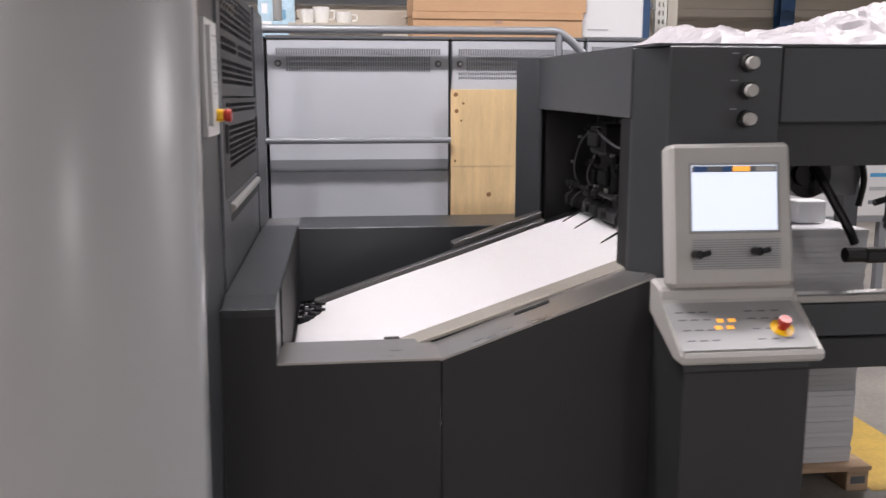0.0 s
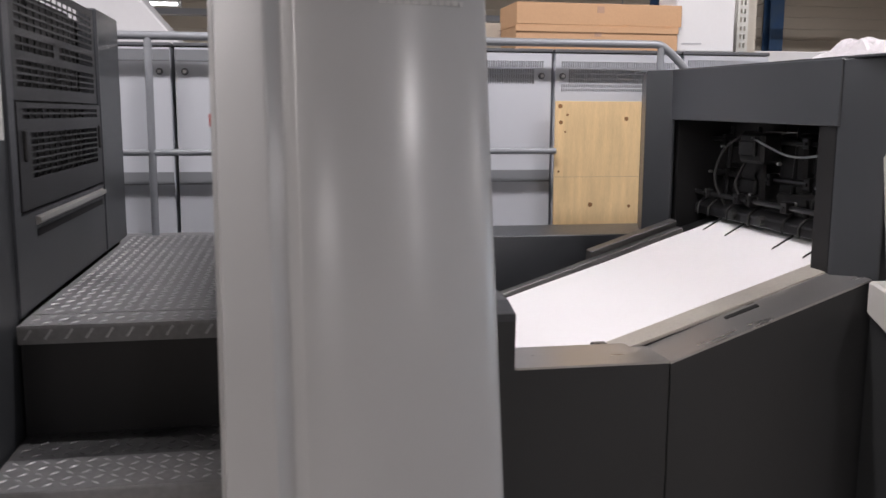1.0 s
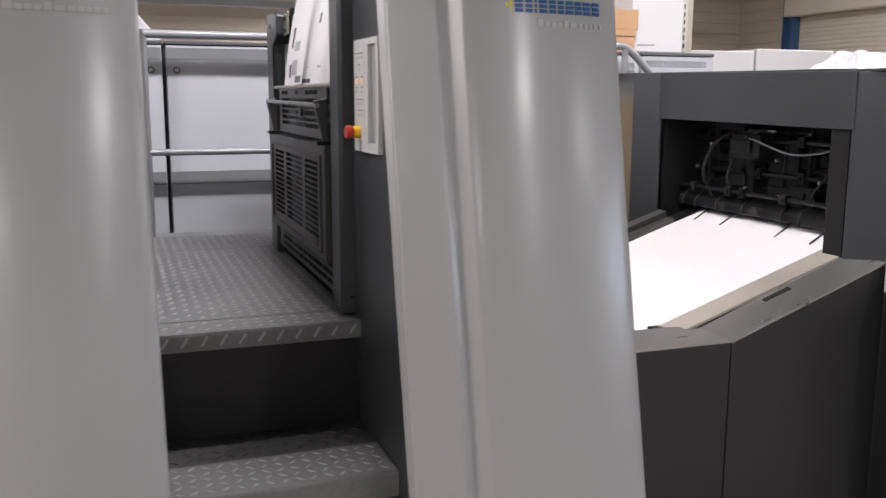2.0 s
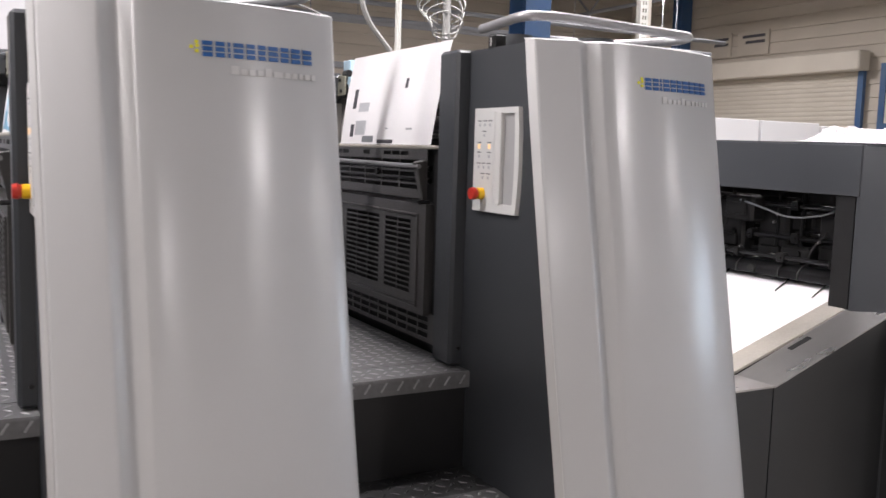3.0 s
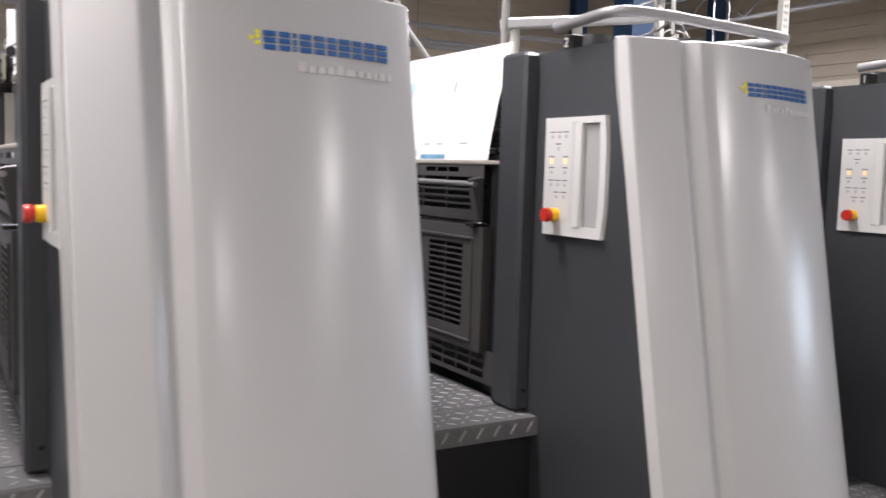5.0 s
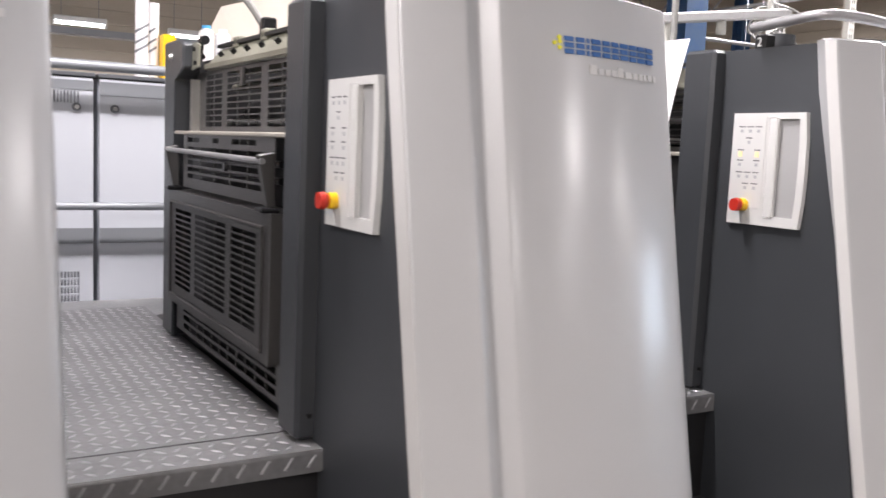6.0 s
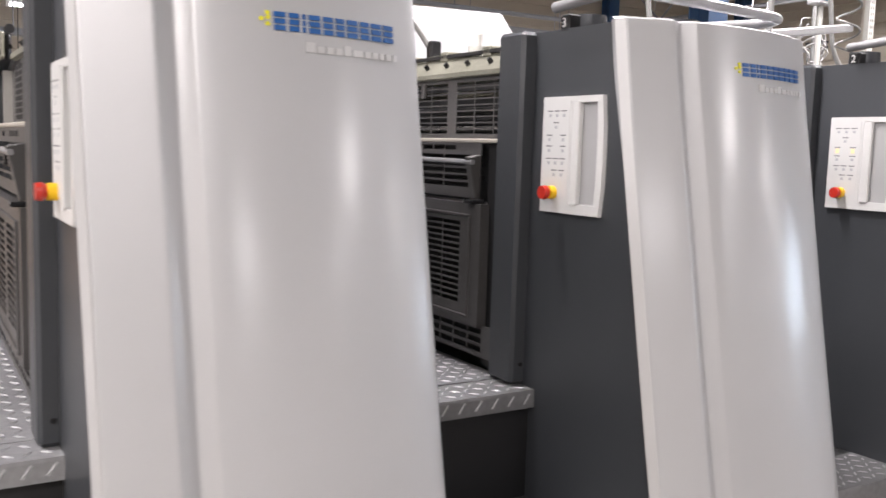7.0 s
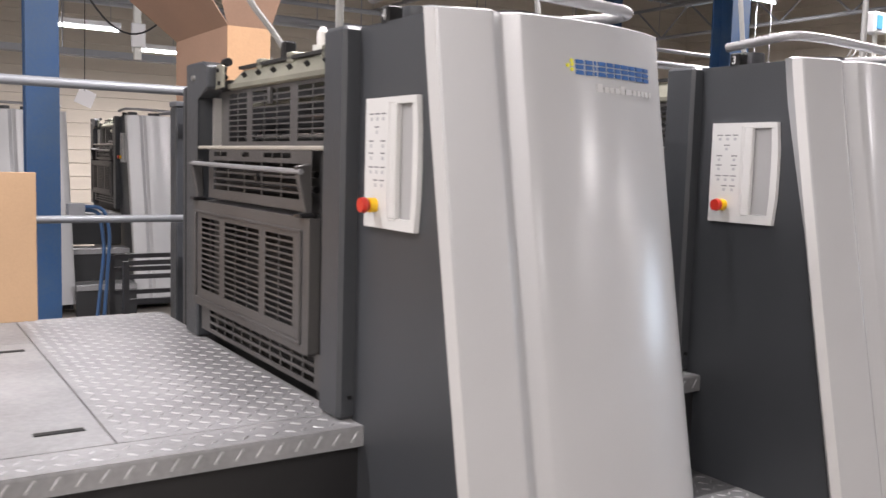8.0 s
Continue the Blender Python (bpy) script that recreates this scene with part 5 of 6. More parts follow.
def on_cabinets():
    Z = 1.832
    carton("carton", 1.84, 2.45, Z, 0.92, 0.34, 0.125, CARD, "flat brown cardboard box on the cabinet")
    carton("carton", 1.85, 2.46, Z + 0.134, 0.94, 0.36, 0.115, CARD, "flat brown cardboard box stacked on another", True, 0.6)
    b = thing("white_unit", 2.47, 2.42, Z, "white enamel appliance box on the cabinet", "appliance")
    part("case", boxes(((-0.178, -0.12, 0.0), (0.178, 0.12, 0.36)), bevel=0.010), WHITE_BOX, b)
    part("badge", boxes(((-0.135, -0.1225, 0.045), (-0.02, -0.1195, 0.052))), INK_SOFT, b)
    st = thing("board_stack", 0.98, 2.58, Z, "flat stack of grey-beige boards lying on the cabinet", "board stack")
    r3 = random.Random(8)
    for i in range(9):
        dx, dy = r3.uniform(-0.012, 0.012), r3.uniform(-0.01, 0.01)
        part("sheet", boxes(((-0.24 + dx, -0.27 + dy, 0.008 * i), (0.24 + dx, 0.20 + dy, 0.008 * i + 0.0072))), SIDING, st)
    for i in range(12):
        dx = r3.uniform(-0.015, 0.015)
        part("sheet", boxes(((-0.22 + dx, 0.03, 0.073 + 0.008 * i), (0.40 + dx, 0.22, 0.073 + 0.008 * i + 0.0072))), SIDING, st)
    for i, (x, r, h) in enumerate(((0.83, 0.036, 0.07), (0.90, 0.045, 0.085), (1.02, 0.045, 0.062))):
        c = thing("mug", x, 2.36 + 0.02 * i, Z + 0.0715, ("small pale beaker on the board stack", "large white cup on the board stack", "low white cup on the board stack")[i], "cup", "cups on the cabinet")
        bm = bmesh.new()
        n = 20
        rings = [[bm.verts.new((rr * math.cos(2 * math.pi * k / n), rr * math.sin(2 * math.pi * k / n), zz)) for k in range(n)] for rr, zz in ((r * 0.80, 0), (r * 0.95, h * 0.4), (r, h), (r - 0.004, h), (r * 0.9, h * 0.4), (r * 0.75, 0.006))]
        for A, B in zip(rings, rings[1:]):
            for k in range(n):
                bm.faces.new((A[k], A[(k + 1) % n], B[(k + 1) % n], B[k]))
        bm.faces.new(rings[0][::-1])
        bm.faces.new(rings[-1])
        part("cup_body", bm, CERAM, c, "", True)
        if i:
            bm = bmesh.new()
            tube(bm, bend([(r * 0.95, 0, h * 0.8), (r + 0.025, 0, h * 0.8), (r + 0.025, 0, h * 0.3), (r * 0.9, 0, h * 0.25)], 0.015), 0.005, 8)
            part("handle", bm, CERAM, c, "", True)
    k = thing("drinks_carton", 0.665, 2.40, Z, "pale blue printed carton on the cabinet", "carton")
    part("case", boxes(((-0.095, -0.05, 0.0), (0.095, 0.05, 0.24)), bevel=0.003), CYAN_LT, k)
    for i, (x, z, w, hh) in enumerate(((-0.05, 0.05, 0.05, 0.03), (0.03, 0.09, 0.04, 0.05), (-0.06, 0.12, 0.03, 0.05), (0.05, 0.03, 0.05, 0.02))):
        part("print_patch", boxes(((x - w / 2, -0.0515, z), (x + w / 2, -0.0495, z + hh))), CYANP if i % 2 else PAPER, k)
    # trapezoid white hood standing on the cabinets
    h = thing("white_hood", -1.2, 2.55, Z, "white sheet-metal hood with slanted ends on the cabinets", "hood")
    bm = bmesh.new()
    prism(bm, [(-0.53, 0.0), (-0.24, 0.52), (0.38, 0.535), (0.83, 0.0)], "y", -0.05, 0.75, 0.01)
    part("shell", bm, HOODW, h)
    bm = bmesh.new()
    v = [bm.verts.new(p) for p in ((-0.535, -0.05, 0.0), (-0.245, -0.05, 0.52), (-0.60, 0.30, 0.42), (-0.80, 0.30, 0.0), (-0.535, 0.3, 0.0), (-0.245, 0.3, 0.52))]
    for q in ((0, 1, 2, 3), (1, 5, 2), (0, 3, 4), (4, 3, 2, 5)):
        bm.faces.new([v[i] for i in q])
    # beige shading of the side facet is put into a cream colour
    part("slant_end", bm, HOODB, h, "slanted end plate, its beige shading put into the colour")


# ---------- sheets clamped in two units ----------
def proof_sheet(x, prints, label):
    s = thing("proof_sheet", x, 0.62, 1.607, label, "printed sheet", "printed sheets in the units")
    bm = bmesh.new()
    # leans back against the guard, with a slight bow
    bow = lambda v: 0.028 * math.sin(math.pi * v) * 0.2

    def P(u, v, d=0.0):
        return Vector((-0.014 + 0.060 * v - bow(v) - d, 0.40 - u * (0.765 + 0.03 * v) + 0.01 * v, 0.335 * v))
    n = 8
    g = [[bm.verts.new(P(u, i / n)) for u in (0, 0.25, 0.5, 0.75, 1)] for i in range(n + 1)]
    for A, B in zip(g, g[1:]):
        for j in range(4):
            bm.faces.new((A[j], A[j + 1], B[j + 1], B[j]))
    ext = bmesh.ops.extrude_face_region(bm, geom=bm.faces[:])
    bmesh.ops.translate(bm, vec=(0.0012, 0, 0), verts=[q for q in ext["geom"] if isinstance(q, bmesh.types.BMVert)])
    part("sheet", bm, PAPER, s, "", True)
    for u0, u1, v0, v1, m in prints:
        bm = bmesh.new()
        k = [bm.verts.new(P(u, v, 0.0012)) for u, v in ((u0, v0), (u1, v0), (u1, v1), (u0, v1))]
        k2 = [bm.verts.new(P(u, v, -0.0002)) for u, v in ((u0, v0), (u1, v0), (u1, v1), (u0, v1))]
        bm.faces.new(k)
        bm.faces.new(k2[::-1])
        for i in range(4):
            bm.faces.new((k[i], k[(i + 1) % 4], k2[(i + 1) % 4], k2[i]))
        part("print", bm, m, s)


# ---------- far side of the hall ----------
def blue_column(x, y, w, d):
    c = thing("steel_column", x, y, 0, "blue painted steel column, scuffed, up to the roof", "column", "blue columns")
    bm = bmesh.new()
    box(bm, (-w / 2, -d / 2, 0), (w / 2, -d / 2 + 0.018, 5.2))
    box(bm, (-w / 2, d / 2 - 0.018, 0), (w / 2, d / 2, 5.2))
    box(bm, (-0.008, -d / 2 + 0.018, 0), (0.008, d / 2 - 0.018, 5.2))
    part("section", bm, BLUECOL, c)
    part("base_plate", boxes(((-w / 2 - 0.06, -d / 2 - 0.06, 0.0), (w / 2 + 0.06, d / 2 + 0.06, 0.02))), BLUECOL, c)


def slotted_upright(x, y, h):
    c = thing("slotted_upright", x, y, 0, "white perforated steel rack upright", "rack upright", "white rack uprights")
    F = lambda a, b, t: Vector((a, t, b))
    wins = [(-0.018, -0.006, 0.05, h - 0.05, 1, int(h / 0.05), 0.01, 0.022), (0.006, 0.018, 0.05, h - 0.05, 1, int(h / 0.05), 0.01, 0.022)]
    part("web", grille(F, -0.035, 0.035, 0, h, wins, 0.003), WHITEST, c)
    part("flange", boxes(((-0.035, 0.003, 0), (-0.032, 0.045, h)), ((0.032, 0.003, 0), (0.035, 0.045, h))), WHITEST, c)


def roller_shutter(x0, x1, y, z1):
    s = thing("roller_shutter", (x0 + x1) / 2, y, 0, "closed cream roller shutter with its box in the boarded wall", "roller shutter")
    w = (x1 - x0) / 2
    bm = bmesh.new()
    prism(bm, [(-0.05, 0.0), (-0.062, 0.02), (-0.062, 0.05), (-0.05, 0.074)], "x", -w, w)
    first = part("slat", bm, SHUTTER, s)
    for i in range(1, int(z1 / 0.075)):
        o = new("slat", first.data)
        o.parent, o.location = s, (0, 0, 0.075 * i)
    part("shutter_box", boxes(((-w - 0.1, -0.30, z1), (w + 0.1, -0.03, z1 + 0.30)), bevel=0.02), SHUTTER, s)
    for sg in (-1, 1):
        part("guide", boxes(((sg * w - 0.05, -0.10, 0), (sg * w + 0.05, -0.03, z1))), BLUECOL if sg > 0 else SHUTTER, s)


def second_press(base):
    """A like press further back, seen through the gap beside the last unit."""
    for x in (-3.60, -2.40, -1.20):
        u = copy_thing(base, pose(x, 7.74, 0.06))
        tagged(u, "distant printing unit of a second press across the hall")
        for o in u.children_recursive:
            if o.name.startswith(("emblem", "script")):
                bpy.data.objects.remove(o)
    for x in (-3.60, -2.40):
        d = thing("far_step", x + 0.92, 7.4, 0, "dark steps between units of the second press", "step", "steps of the second press")
        for i, (yf, z) in enumerate(((-0.35, 0.30), (-0.05, 0.62), (0.30, 0.95))):
            part("tread", boxes(((-0.28, yf, z - 0.05), (0.28, yf + 0.32, z))), TREAD, d)
            part("riser", boxes(((-0.28, yf + 0.03, 0.0 if not i else z - 0.32), (0.28, yf + 0.05, z - 0.051))), ANTH_DK, d)
        part("landing", boxes(((-0.28, 0.62, 0.90), (0.28, 2.2, 0.95))), TREAD, d)
    t = thing("frame_trolley", -2.98, 4.2, 0, "black tube-frame trolley standing on the floor", "trolley")
    for x in (-0.24, 0.24):
        for y in (-0.2, 0.2):
            part("leg", boxes(((x - 0.018, y - 0.018, 0.0), (x + 0.018, y + 0.018, 0.88))), CABLEB, t)
    for z in (0.87, 0.78, 0.62, 0.25):
        part("cross_bar", boxes(((-0.222, -0.215, z - 0.015), (0.222, -0.190, z + 0.015))), CABLEB, t)
        part("cross_bar", boxes(((-0.222, 0.190, z - 0.015), (0.222, 0.215, z + 0.015))), CABLEB, t)
    part("shelf", boxes(((-0.222, -0.188, 0.25), (0.222, 0.188, 0.265))), CABLEB, t)
    h = thing("air_hose", -3.33, 4.2, 0.0, "blue air hose hanging down to the floor", "hose")
    bm = bmesh.new()
    tube(bm, bend([(-0.12, 0.0, 1.22), (0.02, 0.0, 1.22), (0.06, 0.0, 1.05), (0.02, 0.02, 0.45), (-0.06, 0.0, 0.02)], 0.08), 0.012, 8)
    tube(bm, bend([(-0.12, 0.03, 1.20), (0.00, 0.03, 1.19), (0.03, 0.03, 0.95), (-0.03, 0.02, 0.40), (-0.14, 0.0, 0.02)], 0.08), 0.012, 8)
    part("hose_run", bm, BLUECOL, h, "", True)
    part("hose_outlet", boxes(((-0.20, -0.03, 1.17), (-0.10, 0.06, 1.24))), BEAM, h)


def far_side():
    blue_column(-3.64, 4.45, 0.20, 0.14)
    blue_column(3.40, 4.85, 0.28, 0.28)
    blue_column(10.85, 10.85, 0.25, 0.25)
    blue_column(8.6, 12.3, 0.25, 0.25)
    slotted_upright(2.865, 2.62, 4.6)
    tr = thing("cable_tray", -1.0, 8.6, 2.61, "white steel cable tray hung across the hall", "cable tray")
    part("tray", boxes(((-6.0, -0.10, 0), (6.0, 0.10, 0.012)), ((-6.0, -0.10, 0.012), (6.0, -0.095, 0.07)), ((-6.0, 0.095, 0.012), (6.0, 0.10, 0.07))), BEAM, tr)
    for k in range(7):
        bm = bmesh.new()
        rod(bm, (-5.4 + 1.8 * k, 0, 0.01), (-5.4 + 1.8 * k, 0, 2.58), 0.008, n=6)
        part("hanger", bm, BEAM, tr)
    for k, (y, z) in enumerate(((7.9, 3.35), (8.2, 3.20), (10.4, 3.5))):
        pp = thing("ceiling_pipe", 0, y, z, "grey pipe run under the roof", "pipe", "pipes under the roof")
        bm = bmesh.new()
        rod(bm, (-9, 0, 0), (9, 0, 0), 0.03 + 0.01 * k, n=10)
        part("pipe", bm, BEAM, pp, "", True)
        for q in range(5):
            bm = bmesh.new()
            rod(bm, (-8 + 4 * q, 0, 0), (-8 + 4 * q, 0, 5.2 - z), 0.006, n=5)
            part("hanger", bm, BEAM, pp)
    u = thing("cable_riser", 2.965, 2.73, 0, "beige vertical cable trunking beside a rack upright", "trunking")
    part("trunk", boxes(((-0.03, -0.03, 0), (0.03, 0.03, 4.8))), SHUTTER, u)
    d = thing("drop_conduit", -2.65, 6.0, 2.36, "white steel conduit dropping from the roof to a small box", "conduit", "roof conduits")
    part("post", boxes(((-0.03, -0.02, 0.0), (0.03, 0.02, 2.88)), bevel=0.004), WHITEST, d)
    part("junction_box", boxes(((-0.06, -0.05, 0.10), (0.06, -0.021, 0.30)), bevel=0.008), WHITE_BOX, d)
    bm = bmesh.new()
    rod(bm, (-0.75, 0.06, 0.60), (0.55, 0.06, 0.62), 0.022, n=10)
    rod(bm, (-0.30, 0.06, 0.61), (-0.30, 0.06, 2.88), 0.016, n=10)
    part("branch_pipe", bm, WHITEST, d, "", True)
    bm = bmesh.new()
    tube(bm, [Vector(p) for p in hang((-0.45, -0.05, 0.55), (0.30, -0.05, 0.50), 0.32)], 0.008, 6)
    part("slack_cable", bm, CABLEB, d, "", True)
    tg = thing("hanging_notice", -3.0, 6.5, 1.98, "small white paper notice hung on a wire", "notice")
    bm = bmesh.new()
    box(bm, (-0.075, -0.002, 0.0), (0.075, 0.002, 0.14), m=Matrix.Rotation(radians(22), 4, "Y"))
    part("sheet", bm, PAPER, tg)
    bm = bmesh.new()
    rod(bm, (0.02, 0, 0.12), (0.05, 0, 3.26), 0.004, n=5)
    part("wire", bm, CABLEB, tg)
    # shutter in the end wall, turned to face along x
    roller_shutter(-1.95, 1.95, 0, 3.0)
    s = bpy.data.objects["roller_shutter"]
    s.rotation_euler[2] = radians(-90)
    s.location = (10.96, 8.85, 0)
    w = thing("end_window", 10.95, 5.6, 2.1, "blue-framed window in the boarded end wall", "window")
    part("window_frame", boxes(((-0.04, -1.0, 0), (0.0, -0.9, 1.0)), ((-0.04, 0.9, 0), (0.0, 1.0, 1.0)), ((-0.04, -0.9, 0.9), (0.0, 0.9, 1.0)), ((-0.04, -0.9, 0.0), (0.0, 0.9, 0.1))), BLUECOL, w)
    part("pane", boxes(((-0.02, -0.9, 0.1), (-0.012, 0.9, 0.9))), WALLP, w)
    for y, a in ((9.93, 0.55), (9.15, 0.70)):
        b = thing("wall_notice", 10.955, y, 3.42, "pale notice board with unreadable dark writing on the end wall", "notice", "notices on the end wall")
        part("board", boxes(((-0.02, -a / 2, 0), (0.0, a / 2, 0.42))), SIDING, b)
        for k, z in enumerate((0.30, 0.20)):
            part("writing_bar", boxes(((-0.023, -a * 0.38, z), (-0.0205, a * (0.34 - 0.1 * k), z + 0.05))), INK, b)
    # white cartons on a rack behind the feeder
    r = thing("low_rack", 4.6, 3.3, 0, "grey steel rack carrying white cartons", "rack")
    for x in (-1.55, 0, 1.55):
        for y in (-0.3, 0.3):
            part("leg", boxes(((x - 0.025, y - 0.025, 0), (x + 0.025, y + 0.025, 1.50))), BEAM, r)
    part("shelf", boxes(((-1.6, -0.35, 1.46), (1.6, 0.35, 1.50))), BEAM, r)
    part("shelf", boxes(((-1.6, -0.35, 0.70), (1.6, 0.35, 0.74))), BEAM, r)
    for i, (x, w, hh) in enumerate(((3.42, 0.66, 0.40), (4.12, 0.70, 0.42), (4.85, 0.70, 0.42), (5.58, 0.70, 0.40))):
        c = thing("white_carton", x, 3.25, 1.50, "white closed carton on the steel rack", "carton", "white cartons on the rack")
        part("case", boxes(((-w / 2, -0.25, 0), (w / 2, 0.25, hh)), bevel=0.004), WHITE_BOX, c)
        part("label_bar", boxes(((-0.08, -0.2525, 0.05), (0.10, -0.2495, 0.09))), INK, c)
        part("tape", boxes(((-w / 2, -0.2515, hh * 0.5), (w / 2, -0.2497, hh * 0.5 + 0.03))), PANELG, c)
    for i, (x, w, hh, m) in enumerate(((4.05, 0.55, 0.50, WHITE_BOX), (4.66, 0.60, 0.56, WHITE_BOX), (5.30, 0.60, 0.45, CARD))):
        c = thing("printed_carton", x, 3.2, 0.74, "carton with small printed labels on the lower shelf", "carton", "printed cartons")
        part("case", boxes(((-w / 2, -0.25, 0), (w / 2, 0.25, hh)), bevel=0.004), m, c)
        for k in range(4):
            part("label_bar", boxes(((-0.20, -0.2525, 0.08 + 0.09 * k), (-0.20 + 0.10 + 0.06 * (k % 3), -0.2495, 0.105 + 0.09 * k))), (CAB_BAND, INK_SOFT, BLUE_CARD, INK)[k], c)
    # dark cabinet and tan board at the end of the cabinets
    d = thing("dark_cabinet", -3.205, 2.28, 0, "dark grey steel cabinet beside the handrail", "cabinet")
    part("body", boxes(((-0.200, -0.05, 0), (0.200, 0.05, 1.79)), bevel=0.006), ANTH, d)
    part("top", boxes(((-0.203, -0.055, 1.79), (0.203, 0.055, 1.815)), bevel=0.004), CAB_TOP, d)
    t = thing("tan_board", -4.608, 1.782, 0.9255, "tan fibreboard sheet standing on the deck against the handrail", "board")
    part("sheet", boxes(((-0.55, -0.01, 0), (0.545, 0.01, 0.565)), bevel=0.002), CARD_LT, t)
    # open cardboard box on the cabinets
    Z = 1.833
    b = thing("cardboard_box", -2.78, 3.05, Z, "large open brown cardboard box with raised flaps on the cabinets", "cardboard box")
    tk = 0.007
    part("side", boxes(((-0.26, -0.45, 0), (-0.03, -0.45 + tk, 0.40))), CARD, b)
    part("side", boxes(((-0.26, 0.45 - tk, 0), (-0.03, 0.45, 0.40))), CARD, b)
    # end faces and flaps use darker card, shading put into the colour
    part("side", boxes(((-0.26, -0.443, 0), (-0.26 + tk, 0.443, 0.40))), CARD_DK, b)
    part("side", boxes(((-0.03 - tk, -0.443, 0), (-0.03, 0.443, 0.40))), CARD_DK, b)
    for pts in (((-0.26, -0.45, 0.40), (-0.26, 0.45, 0.40), (-0.52, 0.62, 0.66), (-0.52, -0.62, 0.66)), ((-0.26, -0.45, 0.40), (-0.03, -0.45, 0.40), (0.02, -0.60, 0.70), (-0.40, -0.60, 0.70))):
        bm = bmesh.new()
        v = [bm.verts.new(p) for p in pts]
        f = bm.faces.new(v)
        ext = bmesh.ops.extrude_face_region(bm, geom=[f])
        bmesh.ops.translate(bm, vec=(0.004, 0.004, 0.006), verts=[g for g in ext["geom"] if isinstance(g, bmesh.types.BMVert)])
        part("flap", bm, CARD_DK, b)
    for i, (x, y, r2, h) in enumerate(((-2.236, 2.62, 0.030, 0.40), (-2.180, 2.66, 0.026, 0.37))):
        c = thing("wrapped_roll", x, y, Z, "white wrapped paper roll with dark straps, standing on the cabinets", "paper roll", "wrapped rolls")
        bm = bmesh.new()
        rod(bm, (0, 0, 0), (0.006 * i, 0, h), r2, n=18)
        part("roll", bm, PAPER, c, "", True)
        for z in (0.15, 0.19, 0.24):
            bm = bmesh.new()
            n = 18
            rings = [[bm.verts.new(((r2 + q) * math.cos(6.2832 * k / n), (r2 + q) * math.sin(6.2832 * k / n), z + dz + 0.02 * math.cos(6.2832 * k / n))) for k in range(n)] for q, dz in ((0.0, 0), (0.0015, 0), (0.0015, 0.012), (0, 0.012))]
            for A, B in zip(rings, rings[1:] + rings[:1]):
                for k in range(n):
                    bm.faces.new((A[k], A[(k + 1) % n], B[(k + 1) % n], B[k]))
            part("strap", bm, CAB_BAND, c)
    c = thing("yellow_box", -2.118, 2.62, Z, "small yellow box on the cabinets", "box")
    part("case", boxes(((-0.03, -0.04, 0), (0.03, 0.04, 0.225)), bevel=0.003), YELLOW, c)
    for x, hh in ((-1.93, 0.29), (-1.85, 0.28)):
        c = thing("white_canister", x, 2.64, Z, "white plastic canister on the cabinets", "canister", "white canisters")
        bm = bmesh.new()
        rod(bm, (0, 0, 0), (0, 0, hh - 0.03), 0.036, n=18)
        rod(bm, (0, 0, hh - 0.03), (0, 0, hh - 0.015), 0.036, 0.022, n=18)
        part("can", bm, WHITE_BOX, c, "", True)
        bm = bmesh.new()
        rod(bm, (0, 0, hh - 0.015), (0, 0, hh), 0.022, n=14)
        part("cap", bm, BLUE_CARD if x < -1.9 else WHITE_BOX, c, "", True)


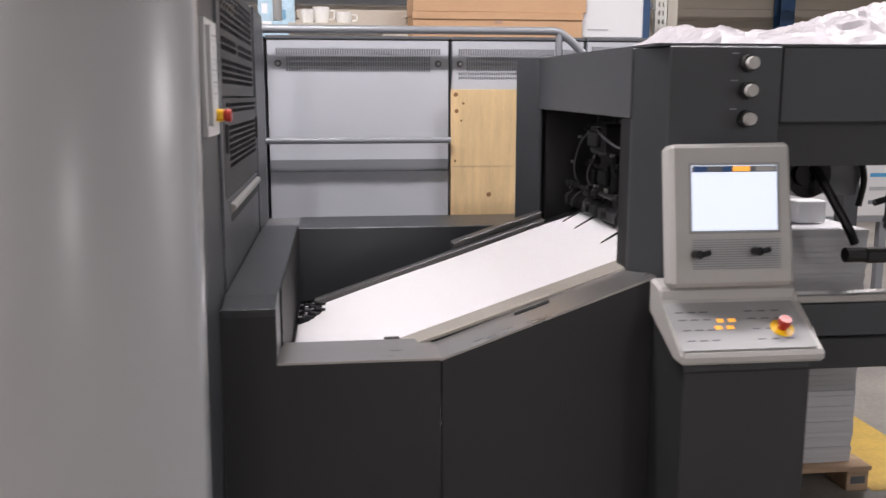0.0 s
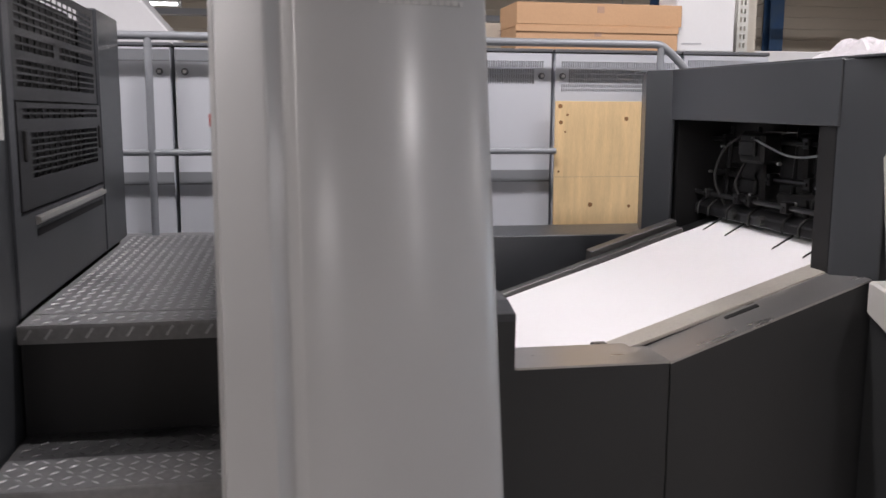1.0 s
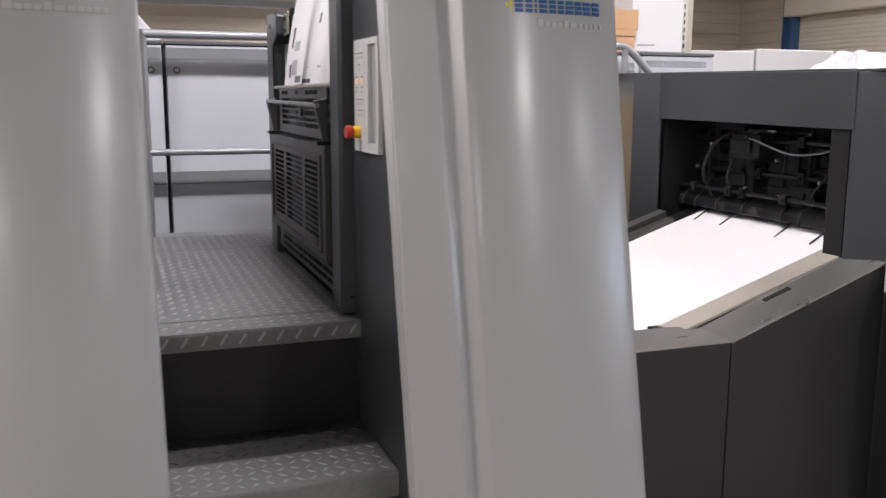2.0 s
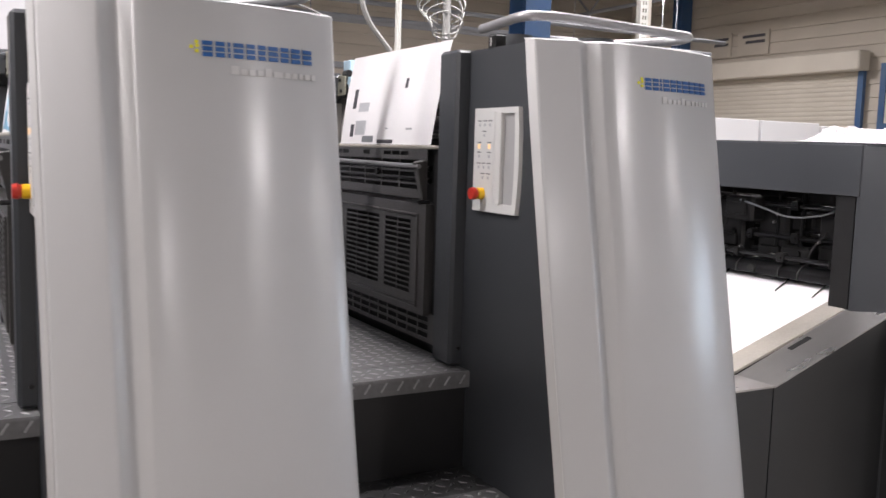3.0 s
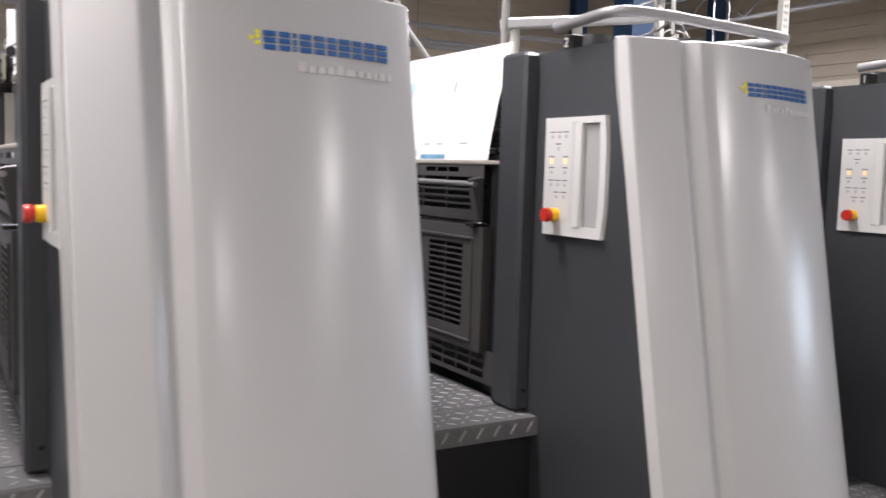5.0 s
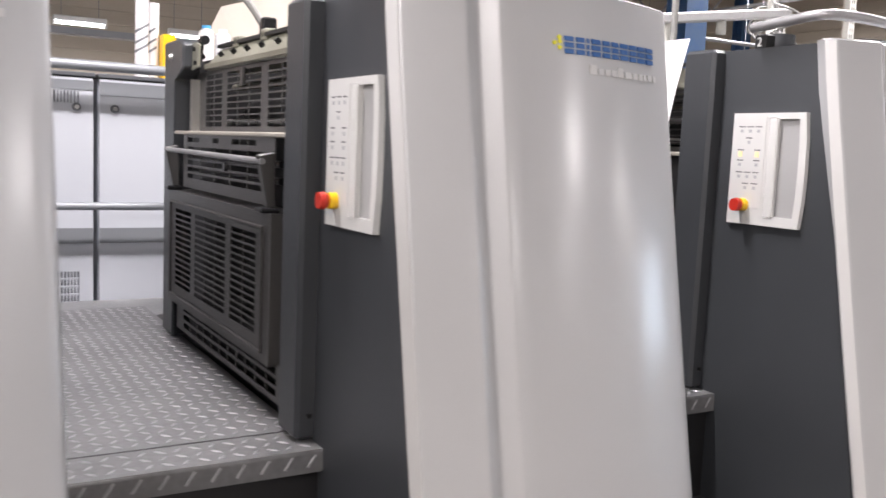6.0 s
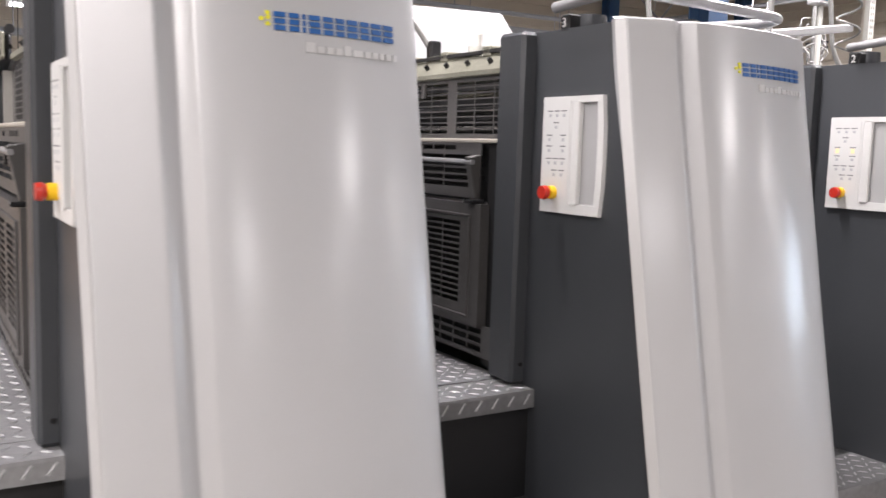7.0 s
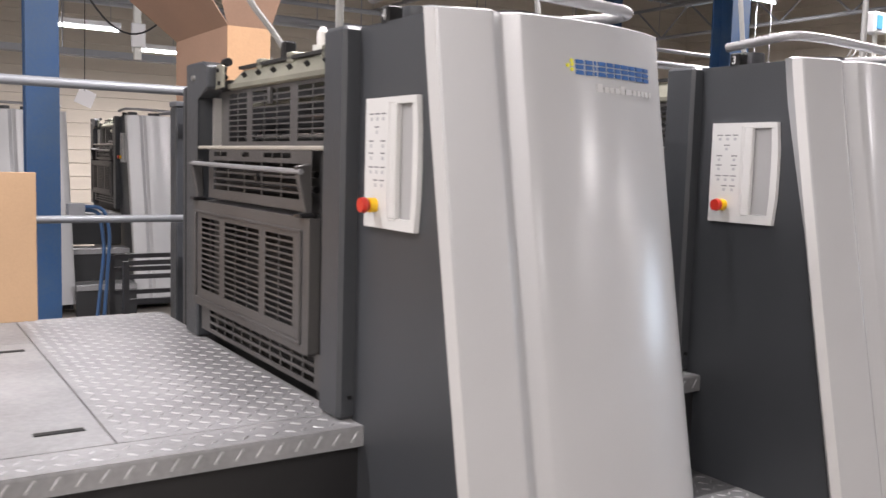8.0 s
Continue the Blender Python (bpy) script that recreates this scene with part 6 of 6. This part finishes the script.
def unit_tops():
    """Fittings, lamp arms and cables above the units."""
    for k in range(4):
        x = -1.2 * k
        b = thing("signal_fitting", x + 0.14, 0.55, 1.872, "small white glass fitting on top of a printing unit", "fitting", "fittings on the unit tops")
        bm = bmesh.new()
        rod(bm, (0, 0, 0), (0, 0, 0.030), 0.030, n=16)
        part("base", bm, WHITEST, b, "", True)
        bm = bmesh.new()
        rod(bm, (0, 0, 0.030), (0, 0, 0.070), 0.018, n=14)
        rod(bm, (0, 0, 0.070), (0, 0, 0.085), 0.018, 0.008, n=14)
        part("glass", bm, CERAM, b, "", True)
        if k % 2:
            r = thing("conduit", x + 0.10, 0.36, 1.872, "grey vertical conduit rising from a printing unit", "conduit", "conduits")
            bm = bmesh.new()
            rod(bm, (0, 0, 0), (0, 0, 0.05), 0.020, n=12)
            part("gland", bm, WHITEST, r, "", True)
            bm = bmesh.new()
            rod(bm, (0, 0, 0.05), (0, 0, 3.2), 0.011, n=10)
            part("pipe", bm, CABLEG, r, "", True)
        c = thing("supply_cable", x + 0.16, 0.86, 1.872, "grey cable arching up from a printing unit", "cable", "supply cables")
        bm = bmesh.new()
        tube(bm, bend([(0.02, 0, 0.0), (-0.03, 0.02, 0.09), (-0.14, 0.04, 0.22), (-0.18, 0.06, 0.60), (-0.10, 0.10, 3.2)], 0.16, 8), 0.011, 8)
        part("cable", bm, CABLEG, c, "", True)
        part("cable_gland", boxes(((-0.02, -0.018, -0.002), (0.025, 0.018, 0.075)), bevel=0.006), OILY, c, "black cable clamp")
        part("junction_plate", boxes(((-0.05, -0.30, -0.004), (0.06, -0.03, 0.012)), bevel=0.002), OLIVE, c)
    a = thing("lamp_arm", -0.90, 0.60, 1.875, "white tubular lamp arm on a printing unit", "lamp arm")
    bm = bmesh.new()
    rod(bm, (0, 0, 0), (0, 0, 0.18), 0.016, n=10)
    part("stem", bm, WHITEST, a, "", True)
    bm = bmesh.new()
    box(bm, (-0.02, -0.025, 0.17), (0.64, 0.025, 0.205), 0.006, m=Matrix.Rotation(radians(-8), 4, "Y"))
    part("arm", bm, WHITE_BOX, a)
    bm = bmesh.new()
    rod(bm, (0.26, 0, 0.16), (0.26, 0, 0.21), 0.018, n=12)
    part("sensor", bm, WHITEST, a, "", True)
    bm = bmesh.new()
    tube(bm, [Vector((0.60 + 0.05 * math.sin(i * 0.55), 0.05 * math.cos(i * 0.55), 0.10 + 0.010 * i)) for i in range(60)], 0.005, 6)
    part("coiled_cable", bm, CABLEG, a, "", True)
    l = thing("cable_coil", 0.70, 1.5, 2.20, "bundle of white cable loops hung from the roof", "cable")
    for k in range(5):
        bm = bmesh.new()
        r = 0.085 + 0.010 * k
        tube(bm, [Vector((r * math.sin(6.2832 * i / 24), 0.012 * k + 0.02 * math.sin(i + k), r * 0.75 * math.cos(6.2832 * i / 24) + 0.03 * k - 0.02)) for i in range(25)], 0.0045, 6)
        part("cable_loop", bm, CABLEG, l, "", True)
    bm = bmesh.new()
    rod(bm, (0, 0.03, 0.10), (0, 0.03, 2.9), 0.012, n=8)
    rod(bm, (0.02, 0.03, -0.35), (0.02, 0.03, 0.10), 0.020, n=10)
    part("hanger", bm, CABLEG, l, "", True)
    g = thing("sensor_post", 0.31, 1.2, 1.84, "blue and white sensor head on a thin post", "sensor")
    bm = bmesh.new()
    rod(bm, (0, 0, 0), (0, 0, 0.56), 0.014, n=8)
    part("post", bm, WHITEST, g)
    part("head", boxes(((-0.07, -0.04, 0.54), (0.05, 0.04, 0.66)), bevel=0.008), WHITE_BOX, g)
    part("lens", boxes(((-0.055, -0.045, 0.56), (0.0, -0.038, 0.64)), bevel=0.003), BLUE_CARD, g)


# ---------- build ----------
hall()
for x, y, z, a, watts, half in BATTENS:
    batten(x, y, z, a, watts, half)
for row in FILL_PANELS:
    fill_panel(*row)
units = press_units()
second_press(units[2])
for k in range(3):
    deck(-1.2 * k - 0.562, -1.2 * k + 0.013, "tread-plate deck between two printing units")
    step(-1.2 * k - 0.560, -1.2 * k + 0.010)
deck(-6.2, -3.6 + 0.013, "wide tread-plate deck with hand slots at the end of the units", True)
ZB = feed_table()
feeder(ZB)
back_walkway()
on_cabinets()
proof_sheet(0.0, [(0.10, 0.14, 0.40, 0.62, INK), (0.11, 0.15, 0.08, 0.22, INK), (0.18, 0.30, 0.36, 0.46, INK_SOFT), (0.17, 0.29, 0.10, 0.26, INK_SOFT), (0.27, 0.40, 0.02, 0.09, CAB_BAND), (0.45, 0.62, 0.01, 0.05, INK), (0.66, 0.685, 0.58, 0.68, INK), (0.52, 0.55, 0.16, 0.175, INK_SOFT), (0.74, 0.80, 0.15, 0.17, INK_SOFT)], "white printed proof sheet with sparse dark marks")
proof_sheet(-1.2, [(0.10, 0.32, 0.03, 0.20, CYANP), (0.12, 0.30, 0.20, 0.44, CYAN_LT), (0.13, 0.31, 0.44, 0.60, CYANP), (0.16, 0.33, 0.60, 0.76, CYAN_LT), (0.33, 0.44, 0.02, 0.09, CYANP), (0.48, 0.68, 0.01, 0.05, CYANP), (0.66, 0.68, 0.62, 0.72, INK_SOFT), (0.55, 0.60, 0.70, 0.71, INK_SOFT), (0.74, 0.80, 0.72, 0.73, INK_SOFT), (0.50, 0.54, 0.14, 0.155, INK_SOFT), (0.60, 0.65, 0.14, 0.155, INK_SOFT), (0.78, 0.84, 0.14, 0.155, INK_SOFT)], "white proof sheet with a cyan printed column")
far_side()
unit_tops()
